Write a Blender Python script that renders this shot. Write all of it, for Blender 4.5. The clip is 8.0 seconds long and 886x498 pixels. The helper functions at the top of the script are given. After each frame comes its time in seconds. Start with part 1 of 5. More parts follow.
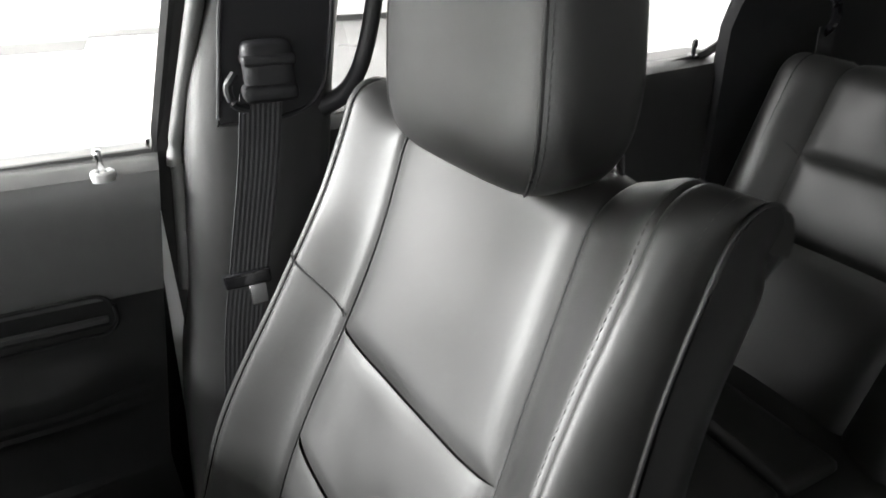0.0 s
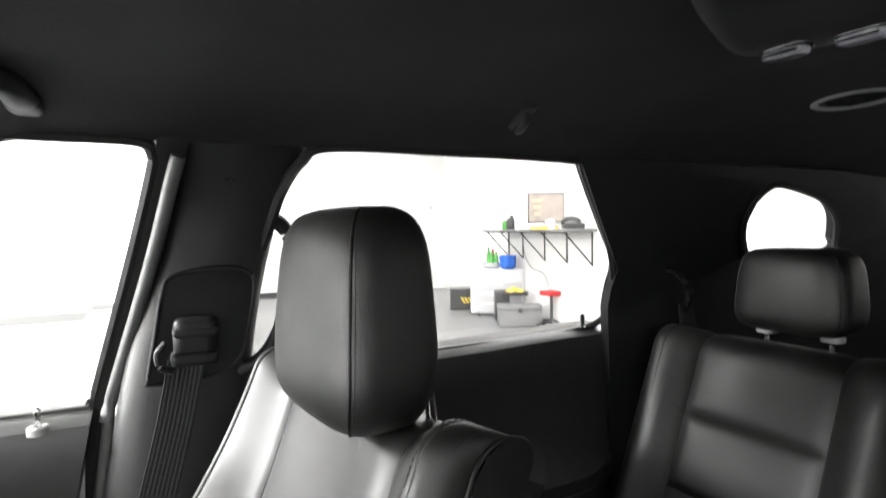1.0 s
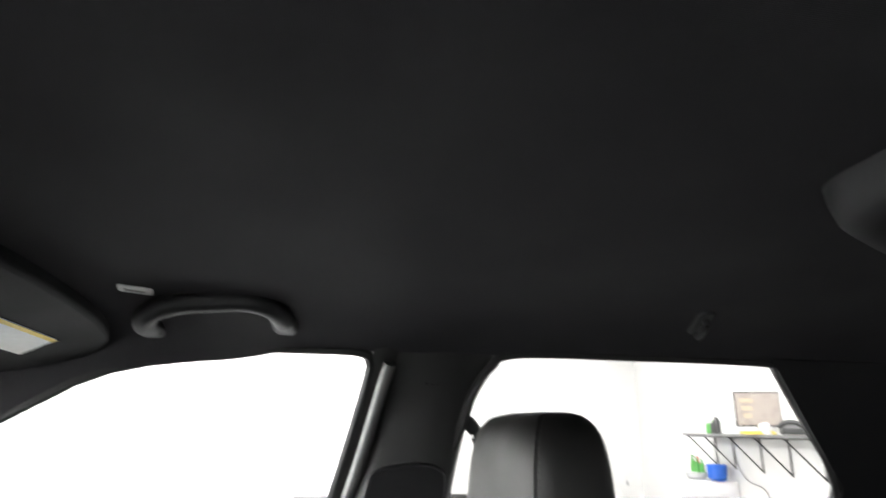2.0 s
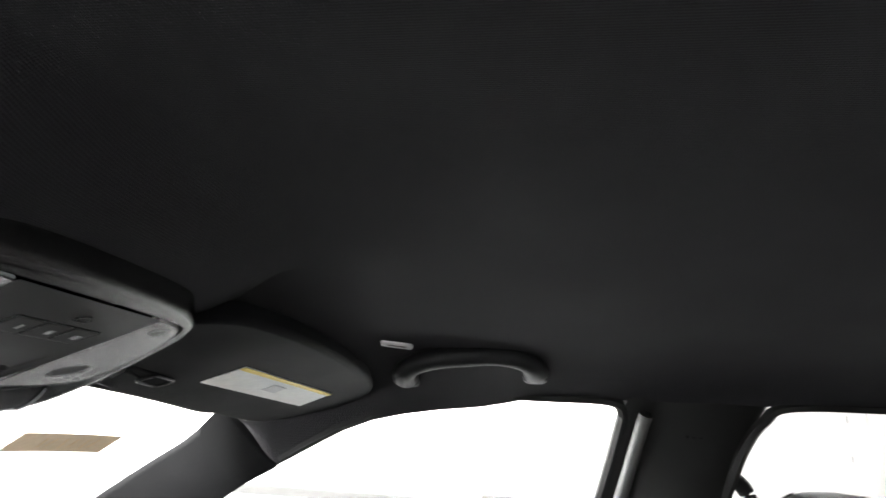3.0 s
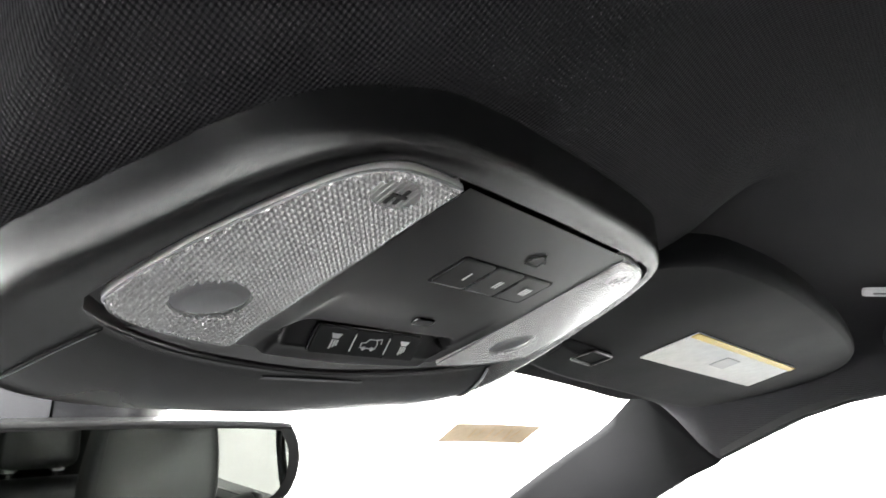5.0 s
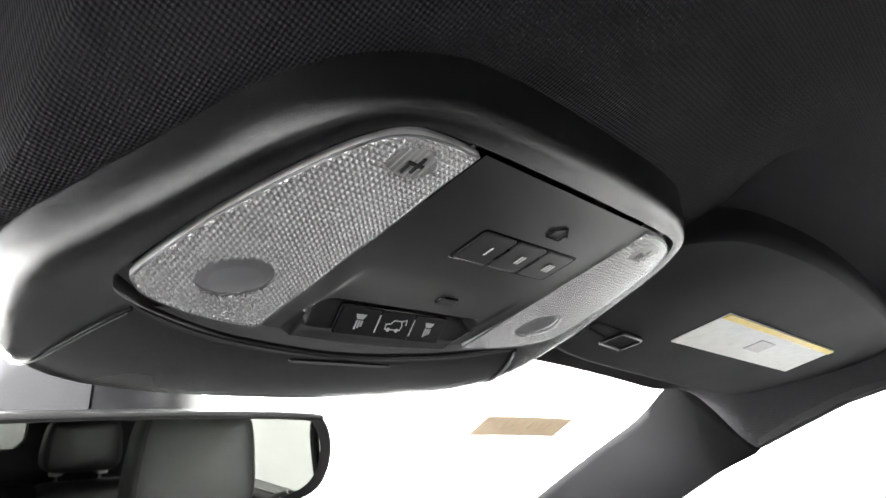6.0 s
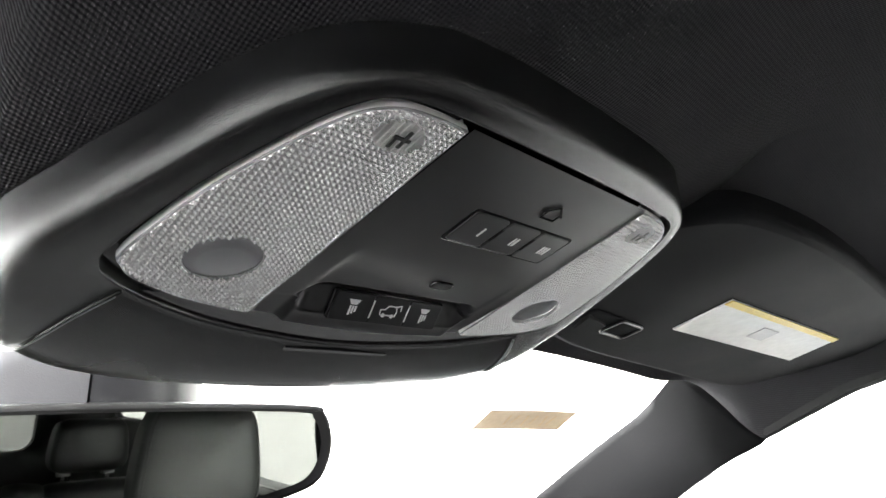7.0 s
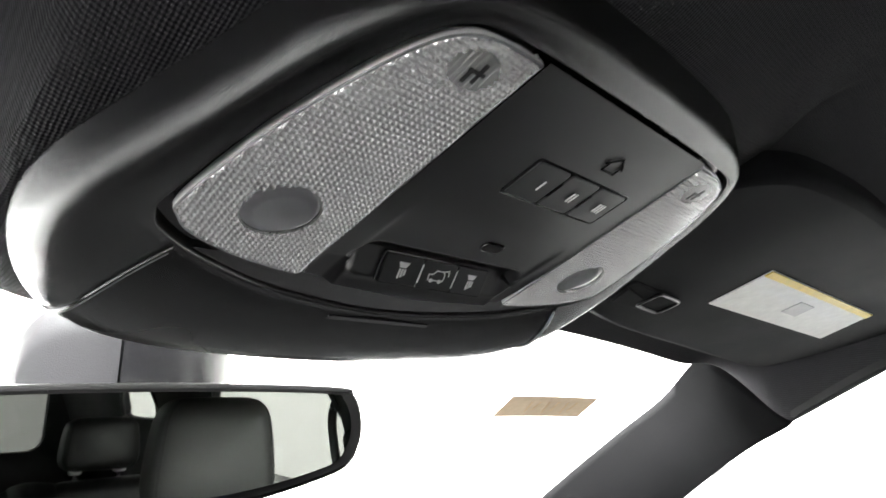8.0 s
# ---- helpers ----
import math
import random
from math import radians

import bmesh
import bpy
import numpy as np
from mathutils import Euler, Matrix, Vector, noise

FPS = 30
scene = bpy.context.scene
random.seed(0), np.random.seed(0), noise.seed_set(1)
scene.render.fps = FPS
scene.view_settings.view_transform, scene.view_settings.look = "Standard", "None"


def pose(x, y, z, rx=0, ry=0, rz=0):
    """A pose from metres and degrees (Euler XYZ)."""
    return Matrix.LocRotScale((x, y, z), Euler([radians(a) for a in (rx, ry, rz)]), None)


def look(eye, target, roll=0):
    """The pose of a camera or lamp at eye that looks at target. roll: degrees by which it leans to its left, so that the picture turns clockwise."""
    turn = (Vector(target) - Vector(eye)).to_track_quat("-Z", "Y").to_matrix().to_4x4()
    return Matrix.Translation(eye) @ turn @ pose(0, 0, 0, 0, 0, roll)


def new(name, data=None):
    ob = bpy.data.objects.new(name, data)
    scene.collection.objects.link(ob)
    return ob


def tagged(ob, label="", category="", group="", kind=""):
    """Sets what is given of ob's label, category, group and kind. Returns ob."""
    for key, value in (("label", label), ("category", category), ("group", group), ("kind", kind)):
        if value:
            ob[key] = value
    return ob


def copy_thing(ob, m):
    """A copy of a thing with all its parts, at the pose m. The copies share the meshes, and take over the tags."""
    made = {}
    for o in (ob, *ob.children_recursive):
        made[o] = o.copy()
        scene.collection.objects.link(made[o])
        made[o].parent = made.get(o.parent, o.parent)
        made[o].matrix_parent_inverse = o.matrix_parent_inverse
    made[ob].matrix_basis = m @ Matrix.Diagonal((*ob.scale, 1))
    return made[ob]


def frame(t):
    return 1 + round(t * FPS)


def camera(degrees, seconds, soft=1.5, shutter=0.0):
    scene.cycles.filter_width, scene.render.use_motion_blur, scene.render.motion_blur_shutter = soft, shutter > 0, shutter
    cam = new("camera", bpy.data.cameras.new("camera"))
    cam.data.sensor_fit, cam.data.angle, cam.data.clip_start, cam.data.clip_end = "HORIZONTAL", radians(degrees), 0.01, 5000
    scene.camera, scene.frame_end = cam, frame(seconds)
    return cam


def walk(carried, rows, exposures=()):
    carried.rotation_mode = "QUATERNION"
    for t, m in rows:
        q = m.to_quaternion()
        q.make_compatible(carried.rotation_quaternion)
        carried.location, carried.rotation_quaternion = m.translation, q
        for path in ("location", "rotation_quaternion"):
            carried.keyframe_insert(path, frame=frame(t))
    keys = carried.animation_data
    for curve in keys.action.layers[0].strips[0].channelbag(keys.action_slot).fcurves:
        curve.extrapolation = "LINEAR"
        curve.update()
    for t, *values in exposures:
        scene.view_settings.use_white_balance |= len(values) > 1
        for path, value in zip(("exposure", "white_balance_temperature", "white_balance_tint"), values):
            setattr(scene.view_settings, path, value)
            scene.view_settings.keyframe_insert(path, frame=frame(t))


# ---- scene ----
cam = camera(73.5, 8.0, shutter=0.3)
PATH = [
    (0, (-0.046, -0.04, 1.385), (1.56, -0.806, 0.472), -0.9),
    (0.5, (-0.133, -0.066, 1.407), (1.571, -0.908, 0.786), -1.0),
    (1, (-0.233, -0.1, 1.411), (1.55, -1.003, 1.347), -0.8),
    (1.5, (-0.284, -0.11, 1.416), (1.565, -0.84, 1.633), -0.2),
    (2, (-0.317, -0.075, 1.417), (1.573, -0.382, 1.997), 0.8),
    (2.2, (-0.308, -0.063, 1.419), (1.58, -0.203, 2.064), 1.2),
    (3.3, (-0.281, 0.053, 1.499), (1.611, 0.448, 2.013), 3.5),
    (3.5, (-0.275, 0.06, 1.496), (1.593, 0.562, 2.005), 3.4),
    (4, (-0.246, 0.108, 1.494), (1.52, 0.905, 1.989), 2.8),
    (4.5, (-0.217, 0.142, 1.485), (1.38, 1.243, 1.974), 2.0),
    (5, (-0.187, 0.144, 1.476), (1.277, 1.417, 1.962), 1.6),
    (5.2, (-0.188, 0.146, 1.469), (1.25, 1.446, 1.961), 1.3),
    (6.5, (-0.179, 0.142, 1.465), (1.214, 1.492, 1.949), 0.4),
    (7, (-0.177, 0.143, 1.461), (1.213, 1.497, 1.945), 0.0),
    (7.5, (-0.179, 0.145, 1.459), (1.208, 1.502, 1.94), -0.3),
    (8, (-0.183, 0.166, 1.448), (1.203, 1.526, 1.926), -0.8),
]
walk(cam, [(t, look(eye, target, roll)) for t, eye, target, roll in PATH],
     [(0.0, 0.15), (1.0, 0.12), (2.0, 0.0), (3.4, 0.0), (4.0, 0.3), (4.6, 0.65), (5.2, 0.8), (6.4, 0.75), (7.5, 0.65), (8.0, 0.45)])

# ---------------------------------------------------------------- light
world = bpy.data.worlds.new("world")
scene.world = world
world.use_nodes = True
world.node_tree.nodes["Background"].inputs[0].default_value = (1, 1, 1, 1)
world.node_tree.nodes["Background"].inputs[1].default_value = 0.02


def lamp(name, w, d, place, watts):
    data = bpy.data.lights.new(name, "AREA")
    data.shape, data.size, data.size_y, data.energy = "RECTANGLE", w, d, watts
    data.color = (1.0, 0.985, 0.99)
    ob = new(name, data)
    ob.matrix_world = pose(*place)
    return tagged(ob, "unseen area light added under the garage ceiling", "lamp", "ceiling lamps")


# unseen area lights, placed and sized only to set the cabin's brightness
lamp("added_ceiling_light", 5.4, 1.6, (2.1, 7.2, 4.3), 16500)
lamp("added_ceiling_light", 1.0, 3.6, (-1.6, -0.3, 4.3), 2900)
lamp("added_ceiling_light", 10, 1.2, (7, -3.4, 4.3), 1900)

# ---------------------------------------------------------------- materials


def material(name, color, rough=0.5, metal=0.0, spec=0.5, vary=0.12, scale=30.0, bump=0.0, bump_scale=400.0, rough_vary=0.1, kind="noise", coat=0.0, relief=0.0006):
    """A surface with colour and gloss that vary at two scales and fine relief."""
    m = bpy.data.materials.new(name)
    m.use_nodes = True
    nt = m.node_tree
    b = nt.nodes["Principled BSDF"]
    b.inputs["Metallic"].default_value = metal
    b.inputs["Specular IOR Level"].default_value = spec
    b.inputs["Coat Weight"].default_value = coat
    tc = nt.nodes.new("ShaderNodeTexCoord")
    big = nt.nodes.new("ShaderNodeTexNoise")
    big.inputs["Scale"].default_value = scale * 0.25
    big.inputs["Detail"].default_value = 4
    fine = nt.nodes.new("ShaderNodeTexNoise")
    fine.inputs["Scale"].default_value = scale * 4
    fine.inputs["Detail"].default_value = 3
    nt.links.new(tc.outputs["Object"], big.inputs["Vector"])
    nt.links.new(tc.outputs["Object"], fine.inputs["Vector"])
    mix = nt.nodes.new("ShaderNodeMath")
    mix.operation = "ADD"
    nt.links.new(big.outputs["Fac"], mix.inputs[0])
    nt.links.new(fine.outputs["Fac"], mix.inputs[1])
    ramp = nt.nodes.new("ShaderNodeMapRange")
    ramp.inputs["From Min"].default_value, ramp.inputs["From Max"].default_value = 0.6, 1.4
    ramp.inputs["To Min"].default_value, ramp.inputs["To Max"].default_value = 1 - vary, 1 + vary
    nt.links.new(mix.outputs[0], ramp.inputs["Value"])
    mul = nt.nodes.new("ShaderNodeVectorMath")
    mul.operation = "SCALE"
    mul.inputs[0].default_value = color
    nt.links.new(ramp.outputs[0], mul.inputs["Scale"])
    nt.links.new(mul.outputs[0], b.inputs["Base Color"])
    rr = nt.nodes.new("ShaderNodeMapRange")
    rr.inputs["From Min"].default_value, rr.inputs["From Max"].default_value = 0.3, 0.7
    rr.inputs["To Min"].default_value, rr.inputs["To Max"].default_value = max(0.02, rough - rough_vary), min(1, rough + rough_vary)
    nt.links.new(big.outputs["Fac"], rr.inputs["Value"])
    nt.links.new(rr.outputs[0], b.inputs["Roughness"])
    if bump:
        bp = nt.nodes.new("ShaderNodeBump")
        bp.inputs["Strength"].default_value = bump
        bp.inputs["Distance"].default_value = relief
        if kind == "grain":
            tex = nt.nodes.new("ShaderNodeTexVoronoi")
            tex.inputs["Scale"].default_value = bump_scale
            out = tex.outputs["Distance"]
        elif kind == "knit":
            tex = None
            sep = nt.nodes.new("ShaderNodeSeparateXYZ")
            wob, sway, shifted = nt.nodes.new("ShaderNodeTexNoise"), nt.nodes.new("ShaderNodeVectorMath"), nt.nodes.new("ShaderNodeVectorMath")
            wob.inputs["Scale"].default_value = 300
            sway.operation, shifted.operation = "SCALE", "ADD"
            sway.inputs["Scale"].default_value = 0.0005
            nt.links.new(tc.outputs["Object"], wob.inputs["Vector"])
            nt.links.new(wob.outputs["Color"], sway.inputs[0])
            nt.links.new(tc.outputs["Object"], shifted.inputs[0])
            nt.links.new(sway.outputs[0], shifted.inputs[1])
            nt.links.new(shifted.outputs[0], sep.inputs[0])
            waves = []
            for axis, shift in ((0, 0.0), (1, 0.0)):
                k = nt.nodes.new("ShaderNodeMath")
                k.operation = "MULTIPLY"
                k.inputs[1].default_value = bump_scale
                nt.links.new(sep.outputs[axis], k.inputs[0])
                waves.append(k)
            plus, minus = nt.nodes.new("ShaderNodeMath"), nt.nodes.new("ShaderNodeMath")
            plus.operation, minus.operation = "ADD", "SUBTRACT"
            for n in (plus, minus):
                nt.links.new(waves[0].outputs[0], n.inputs[0])
                nt.links.new(waves[1].outputs[0], n.inputs[1])
            sines = []
            for n in (plus, minus):
                k = nt.nodes.new("ShaderNodeMath")
                k.operation = "SINE"
                nt.links.new(n.outputs[0], k.inputs[0])
                sines.append(k)
            prod = nt.nodes.new("ShaderNodeMath")
            prod.operation = "MULTIPLY"
            nt.links.new(sines[0].outputs[0], prod.inputs[0])
            nt.links.new(sines[1].outputs[0], prod.inputs[1])
            out = prod.outputs[0]
        else:
            tex = nt.nodes.new("ShaderNodeTexNoise")
            tex.inputs["Scale"].default_value = bump_scale
            tex.inputs["Detail"].default_value = 3
            out = tex.outputs["Fac"]
        if kind != "knit":
            nt.links.new(tc.outputs["Object"], tex.inputs["Vector"])
        if kind == "knit":
            hole = nt.nodes.new("ShaderNodeMapRange")
            hole.inputs["From Min"].default_value, hole.inputs["From Max"].default_value = -1.0, 0.4
            hole.inputs["To Min"].default_value, hole.inputs["To Max"].default_value = 0.55, 1.12
            nt.links.new(out, hole.inputs["Value"])
            tone = nt.nodes.new("ShaderNodeVectorMath")
            tone.operation = "SCALE"
            nt.links.new(mul.outputs[0], tone.inputs[0])
            nt.links.new(hole.outputs[0], tone.inputs["Scale"])
            nt.links.new(tone.outputs[0], b.inputs["Base Color"])
        nt.links.new(out, bp.inputs["Height"])
        nt.links.new(bp.outputs[0], b.inputs["Normal"])
    return m


def window_glass(name, tint, rough=0.01, sheen=0.5):
    """A thin pane: straight-through light with a tint, and a faint mirror gloss at grazing angles."""
    m = bpy.data.materials.new(name)
    m.use_nodes = True
    nt = m.node_tree
    nt.nodes.remove(nt.nodes["Principled BSDF"])
    clear, gloss, mix, face, power, gain = (nt.nodes.new(k) for k in ("ShaderNodeBsdfTransparent", "ShaderNodeBsdfGlossy", "ShaderNodeMixShader", "ShaderNodeLayerWeight", "ShaderNodeMath", "ShaderNodeMath"))
    clear.inputs["Color"].default_value = (*tint, 1)
    gloss.inputs["Roughness"].default_value = rough
    face.inputs["Blend"].default_value = 0.5
    power.operation, gain.operation = "POWER", "MULTIPLY_ADD"
    power.inputs[1].default_value = 5.0
    gain.inputs[1].default_value, gain.inputs[2].default_value = sheen, 0.03
    nt.links.new(face.outputs["Facing"], power.inputs[0])
    nt.links.new(power.outputs[0], gain.inputs[0])
    nt.links.new(gain.outputs[0], mix.inputs[0])
    nt.links.new(clear.outputs[0], mix.inputs[1])
    nt.links.new(gloss.outputs[0], mix.inputs[2])
    nt.links.new(mix.outputs[0], nt.nodes["Material Output"].inputs["Surface"])
    return m


def lens_plastic(name, color, rough, clear):
    """Cloudy clear plastic: part of the light passes straight through, the rest scatters or glints."""
    m = bpy.data.materials.new(name)
    m.use_nodes = True
    nt = m.node_tree
    b = nt.nodes["Principled BSDF"]
    b.inputs["Base Color"].default_value = (*color, 1)
    b.inputs["Roughness"].default_value = rough
    b.inputs["IOR"].default_value = 1.49
    straight_through, mix = nt.nodes.new("ShaderNodeBsdfTransparent"), nt.nodes.new("ShaderNodeMixShader")
    straight_through.inputs["Color"].default_value = (0.95, 0.95, 0.96, 1)
    mix.inputs[0].default_value = clear
    nt.links.new(b.outputs[0], mix.inputs[1])
    nt.links.new(straight_through.outputs[0], mix.inputs[2])
    nt.links.new(mix.outputs[0], nt.nodes["Material Output"].inputs["Surface"])
    return m


LEATHER = material("black_leather", (0.0080, 0.0080, 0.0077), 0.48, spec=0.42, bump=0.12, bump_scale=1100, kind="grain", relief=0.0004, scale=25)
LEATHER_SIDE = material("black_vinyl", (0.0085, 0.0085, 0.0085), 0.50, spec=0.24, bump=0.1, bump_scale=900, kind="grain", scale=25)
THREAD = material("black_thread", (0.030, 0.030, 0.030), 0.5, spec=0.4)
FABRIC = material("black_headliner_fabric", (0.0192, 0.0184, 0.0206), 0.9, spec=0.2, bump=0.42, bump_scale=2350, kind="knit", scale=20)
PLASTIC = material("grained_black_plastic", (0.008, 0.008, 0.0085), 0.21, spec=0.70, bump=0.30, bump_scale=2600, kind="grain", scale=20, relief=0.00030, rough_vary=0.05)
COVER = material("smooth_black_cover_plastic", (0.0065, 0.0065, 0.007), 0.26, spec=0.42, bump=0.06, bump_scale=3000, kind="grain", scale=20, relief=0.0002, rough_vary=0.05)
SATIN = material("satin_black_plastic", (0.0040, 0.0040, 0.0050), 0.38, spec=0.50, bump=0.3, bump_scale=2400, scale=40, relief=0.0001, rough_vary=0.05)
CASE = material("black_mirror_case", (0.002, 0.002, 0.002), 0.45, spec=0.10, bump=0.1, bump_scale=4000, relief=0.0001)
MATTE = material("matt_black_switch_plastic", (0.007, 0.007, 0.008), 0.5, spec=0.22, bump=0.2, bump_scale=5000, relief=0.0001)
CLOTH = material("black_woven_pillar_cloth", (0.0026, 0.0026, 0.0028), 0.9, spec=0.03, bump=0.15, bump_scale=1800)
# blacker and duller than the upper trim: the low door's shade put into colour
DOORSHADE = material("shade_darkened_door_plastic", (0.006, 0.006, 0.006), 0.65, spec=0.03, bump=0.3, bump_scale=900, kind="grain")
# pale tint that paints the light caught along the console joint
JOINT_SHINE = material("painted_edge_shine", (0.16, 0.16, 0.16), 0.30, spec=0.6)
DOORTRIM = material("soft_black_door_vinyl", (0.027, 0.027, 0.027), 0.33, spec=0.27, bump=0.1, bump_scale=1000, kind="grain", scale=12, relief=0.0004)
PILLAR = material("grained_black_pillar_trim", (0.014, 0.014, 0.014), 0.42, spec=0.5, bump=0.12, bump_scale=1500, kind="grain", scale=14, relief=0.0003)
SOFT = material("soft_black_trim", (0.010, 0.010, 0.011), 0.55, spec=0.25, bump=0.12, bump_scale=1200, kind="grain", scale=12)
GLOSSY = material("gloss_black_plastic", (0.008, 0.008, 0.009), 0.12, rough_vary=0.04)
DASH = material("matt_black_dash_vinyl", (0.007, 0.007, 0.007), 0.8, spec=0.07, bump=0.1, bump_scale=900, kind="grain", rough_vary=0.05)
RUBBER = material("black_rubber_seal", (0.012, 0.012, 0.012), 0.6, spec=0.3)
WEB = material("black_belt_webbing", (0.018, 0.018, 0.019), 0.8, spec=0.2, bump=0.4, bump_scale=2500)
CHROME = material("chrome", (0.75, 0.75, 0.76), 0.15, metal=1.0, rough_vary=0.05)
PAPER = material("white_label_paper", (0.75, 0.75, 0.72), 0.6)
TAPE = material("tan_masking_tape", (0.54, 0.48, 0.39), 0.7)
nt = TAPE.node_tree
through_light, mixer = nt.nodes.new("ShaderNodeBsdfTranslucent"), nt.nodes.new("ShaderNodeMixShader")
through_light.inputs["Color"].default_value = (0.31, 0.275, 0.225, 1)
mixer.inputs[0].default_value = 0.35
nt.links.new(nt.nodes["Principled BSDF"].outputs[0], mixer.inputs[1])
nt.links.new(through_light.outputs[0], mixer.inputs[2])
nt.links.new(mixer.outputs[0], nt.nodes["Material Output"].inputs["Surface"])
MIRROR = material("mirror_glass", (0.28, 0.295, 0.275), 0.01, metal=1.0, vary=0.0, rough_vary=0.0)
WALLPAINT = material("white_wall_paint", (0.80, 0.80, 0.78), 0.7, vary=0.03, scale=2, bump=0.1, bump_scale=60)
DARKWALL = material("pale_grey_wall_paint", (0.42, 0.42, 0.42), 0.6, vary=0.05, scale=2)
FLOORPAINT = material("grey_epoxy_floor", (0.20, 0.20, 0.20), 0.35, vary=0.12, scale=1.5)
GLASS = window_glass("clear_window_glass", (0.93, 0.95, 0.94))
# rear pane darkened beyond the side tint to cut light on the second row
SHADED = window_glass("dimmed_rear_glass", (0.06, 0.061, 0.06))
TINTED = window_glass("tinted_privacy_glass", (0.225, 0.227, 0.225))
LENS = lens_plastic("clear_ribbed_plastic", (0.85, 0.84, 0.84), 0.10, 0.45)
FACET = lens_plastic("faceted_clear_plastic", (0.90, 0.885, 0.89), 0.11, 0.06)
FACET.node_tree.nodes["Principled BSDF"].inputs["Metallic"].default_value = 0.95
CLEARCOVER = window_glass("clear_lens_cover", (0.98, 0.98, 0.98), 0.07, 0.36)
FROST = lens_plastic("frosted_plastic", (0.22, 0.22, 0.23), 0.13, 0.25)
REFLECTOR = material("silver_reflector", (0.70, 0.70, 0.71), 0.4)
MARK = material("white_symbol_print", (0.7, 0.7, 0.7), 0.5)
GREYTAG = material("grey_plastic_tag", (0.42, 0.42, 0.42), 0.5)
TAGPAPER = material("pale_grey_tag", (0.72, 0.72, 0.72), 0.5)
SEAL = material("grey_door_seal", (0.08, 0.08, 0.08), 0.55)
YELLOW = material("yellow_print", (0.75, 0.55, 0.08), 0.55)
DARKINK = material("faded_ink", (0.48, 0.39, 0.28), 0.7)
RED = material("red_plastic", (0.55, 0.02, 0.02), 0.4)
GREEN = material("green_plastic", (0.08, 0.32, 0.06), 0.45)
BLUE = material("blue_plastic", (0.02, 0.12, 0.55), 0.4)
STEEL = material("dark_painted_steel", (0.05, 0.05, 0.05), 0.4)
SCREEN = material("dim_screen", (0.34, 0.30, 0.27), 0.3)
GREYBOX = material("grey_tool_plastic", (0.20, 0.20, 0.20), 0.5)
DRAWER = lens_plastic("cloudy_drawer_plastic", (0.62, 0.62, 0.63), 0.4, 0.25)
JEWEL = lens_plastic("clear_lamp_plastic", (0.26, 0.26, 0.29), 0.05, 0.35)

# ---------------------------------------------------------------- mesh helpers


def finish(bm, sharp=38):
    bmesh.ops.recalc_face_normals(bm, faces=bm.faces)
    for f in bm.faces:
        f.smooth = True
    for e in bm.edges:
        e.smooth = not e.seam and len(e.link_faces) == 2 and e.calc_face_angle(0) < radians(sharp)
        e.seam = False


def part(name, bm, mat, parent=None, label="", sharp=38, thick=0.0):
    """One mesh object made of a bmesh, under a thing or a part."""
    finish(bm, sharp)
    me = bpy.data.meshes.new(name)
    bm.to_mesh(me)
    bm.free()
    me.materials.append(mat)
    ob = new(name, me)
    if parent is not None:
        ob.parent = parent
        ob.matrix_parent_inverse = parent.matrix_world.inverted()
    if label:
        ob["label"] = label
    if thick:
        mod = ob.modifiers.new("thickness", "SOLIDIFY")
        mod.thickness, mod.offset = thick, 1.0 if thick > 0 else -1.0
        mod.thickness = abs(thick)
    return ob


def thing(name, label, category, group="", kind="", place=(0, 0, 0)):
    ob = new(name)
    ob.empty_display_size = 0.05
    ob.location = place
    bpy.context.view_layer.update()
    return tagged(ob, label, category, group, kind)


def grid(f, nu, nv):
    bm = bmesh.new()
    rows = [[bm.verts.new(f(i / nu, j / nv)) for i in range(nu + 1)] for j in range(nv + 1)]
    for j in range(nv):
        for i in range(nu):
            bm.faces.new((rows[j][i], rows[j][i + 1], rows[j + 1][i + 1], rows[j + 1][i]))
    return bm


def loft(sections, closed=True, caps=True, bm=None):
    bm = bm or bmesh.new()
    rings = [[bm.verts.new(p) for p in s] for s in sections]
    n = len(rings[0])
    for a, b in zip(rings, rings[1:]):
        for i in range(n if closed else n - 1):
            k = (i + 1) % n
            bm.faces.new((a[i], a[k], b[k], b[i]))
    if caps and closed:
        bm.faces.new(rings[0])
        bm.faces.new(rings[-1])
    return bm


def curve(points, n):
    """n + 1 points on a smooth line through the given ones (any number of coordinates)."""
    p = np.array(points, float)
    q = np.vstack([2 * p[0] - p[1], p, 2 * p[-1] - p[-2]])
    out = []
    for k in range(n + 1):
        s = min(k / n * (len(p) - 1), len(p) - 1 - 1e-9)
        i, t = int(s), s - int(s)
        a, b, c, d = q[i], q[i + 1], q[i + 2], q[i + 3]
        out.append(0.5 * (2 * b + (c - a) * t + (2 * a - 5 * b + 4 * c - d) * t * t + (3 * b - a - 3 * c + d) * t ** 3))
    return out


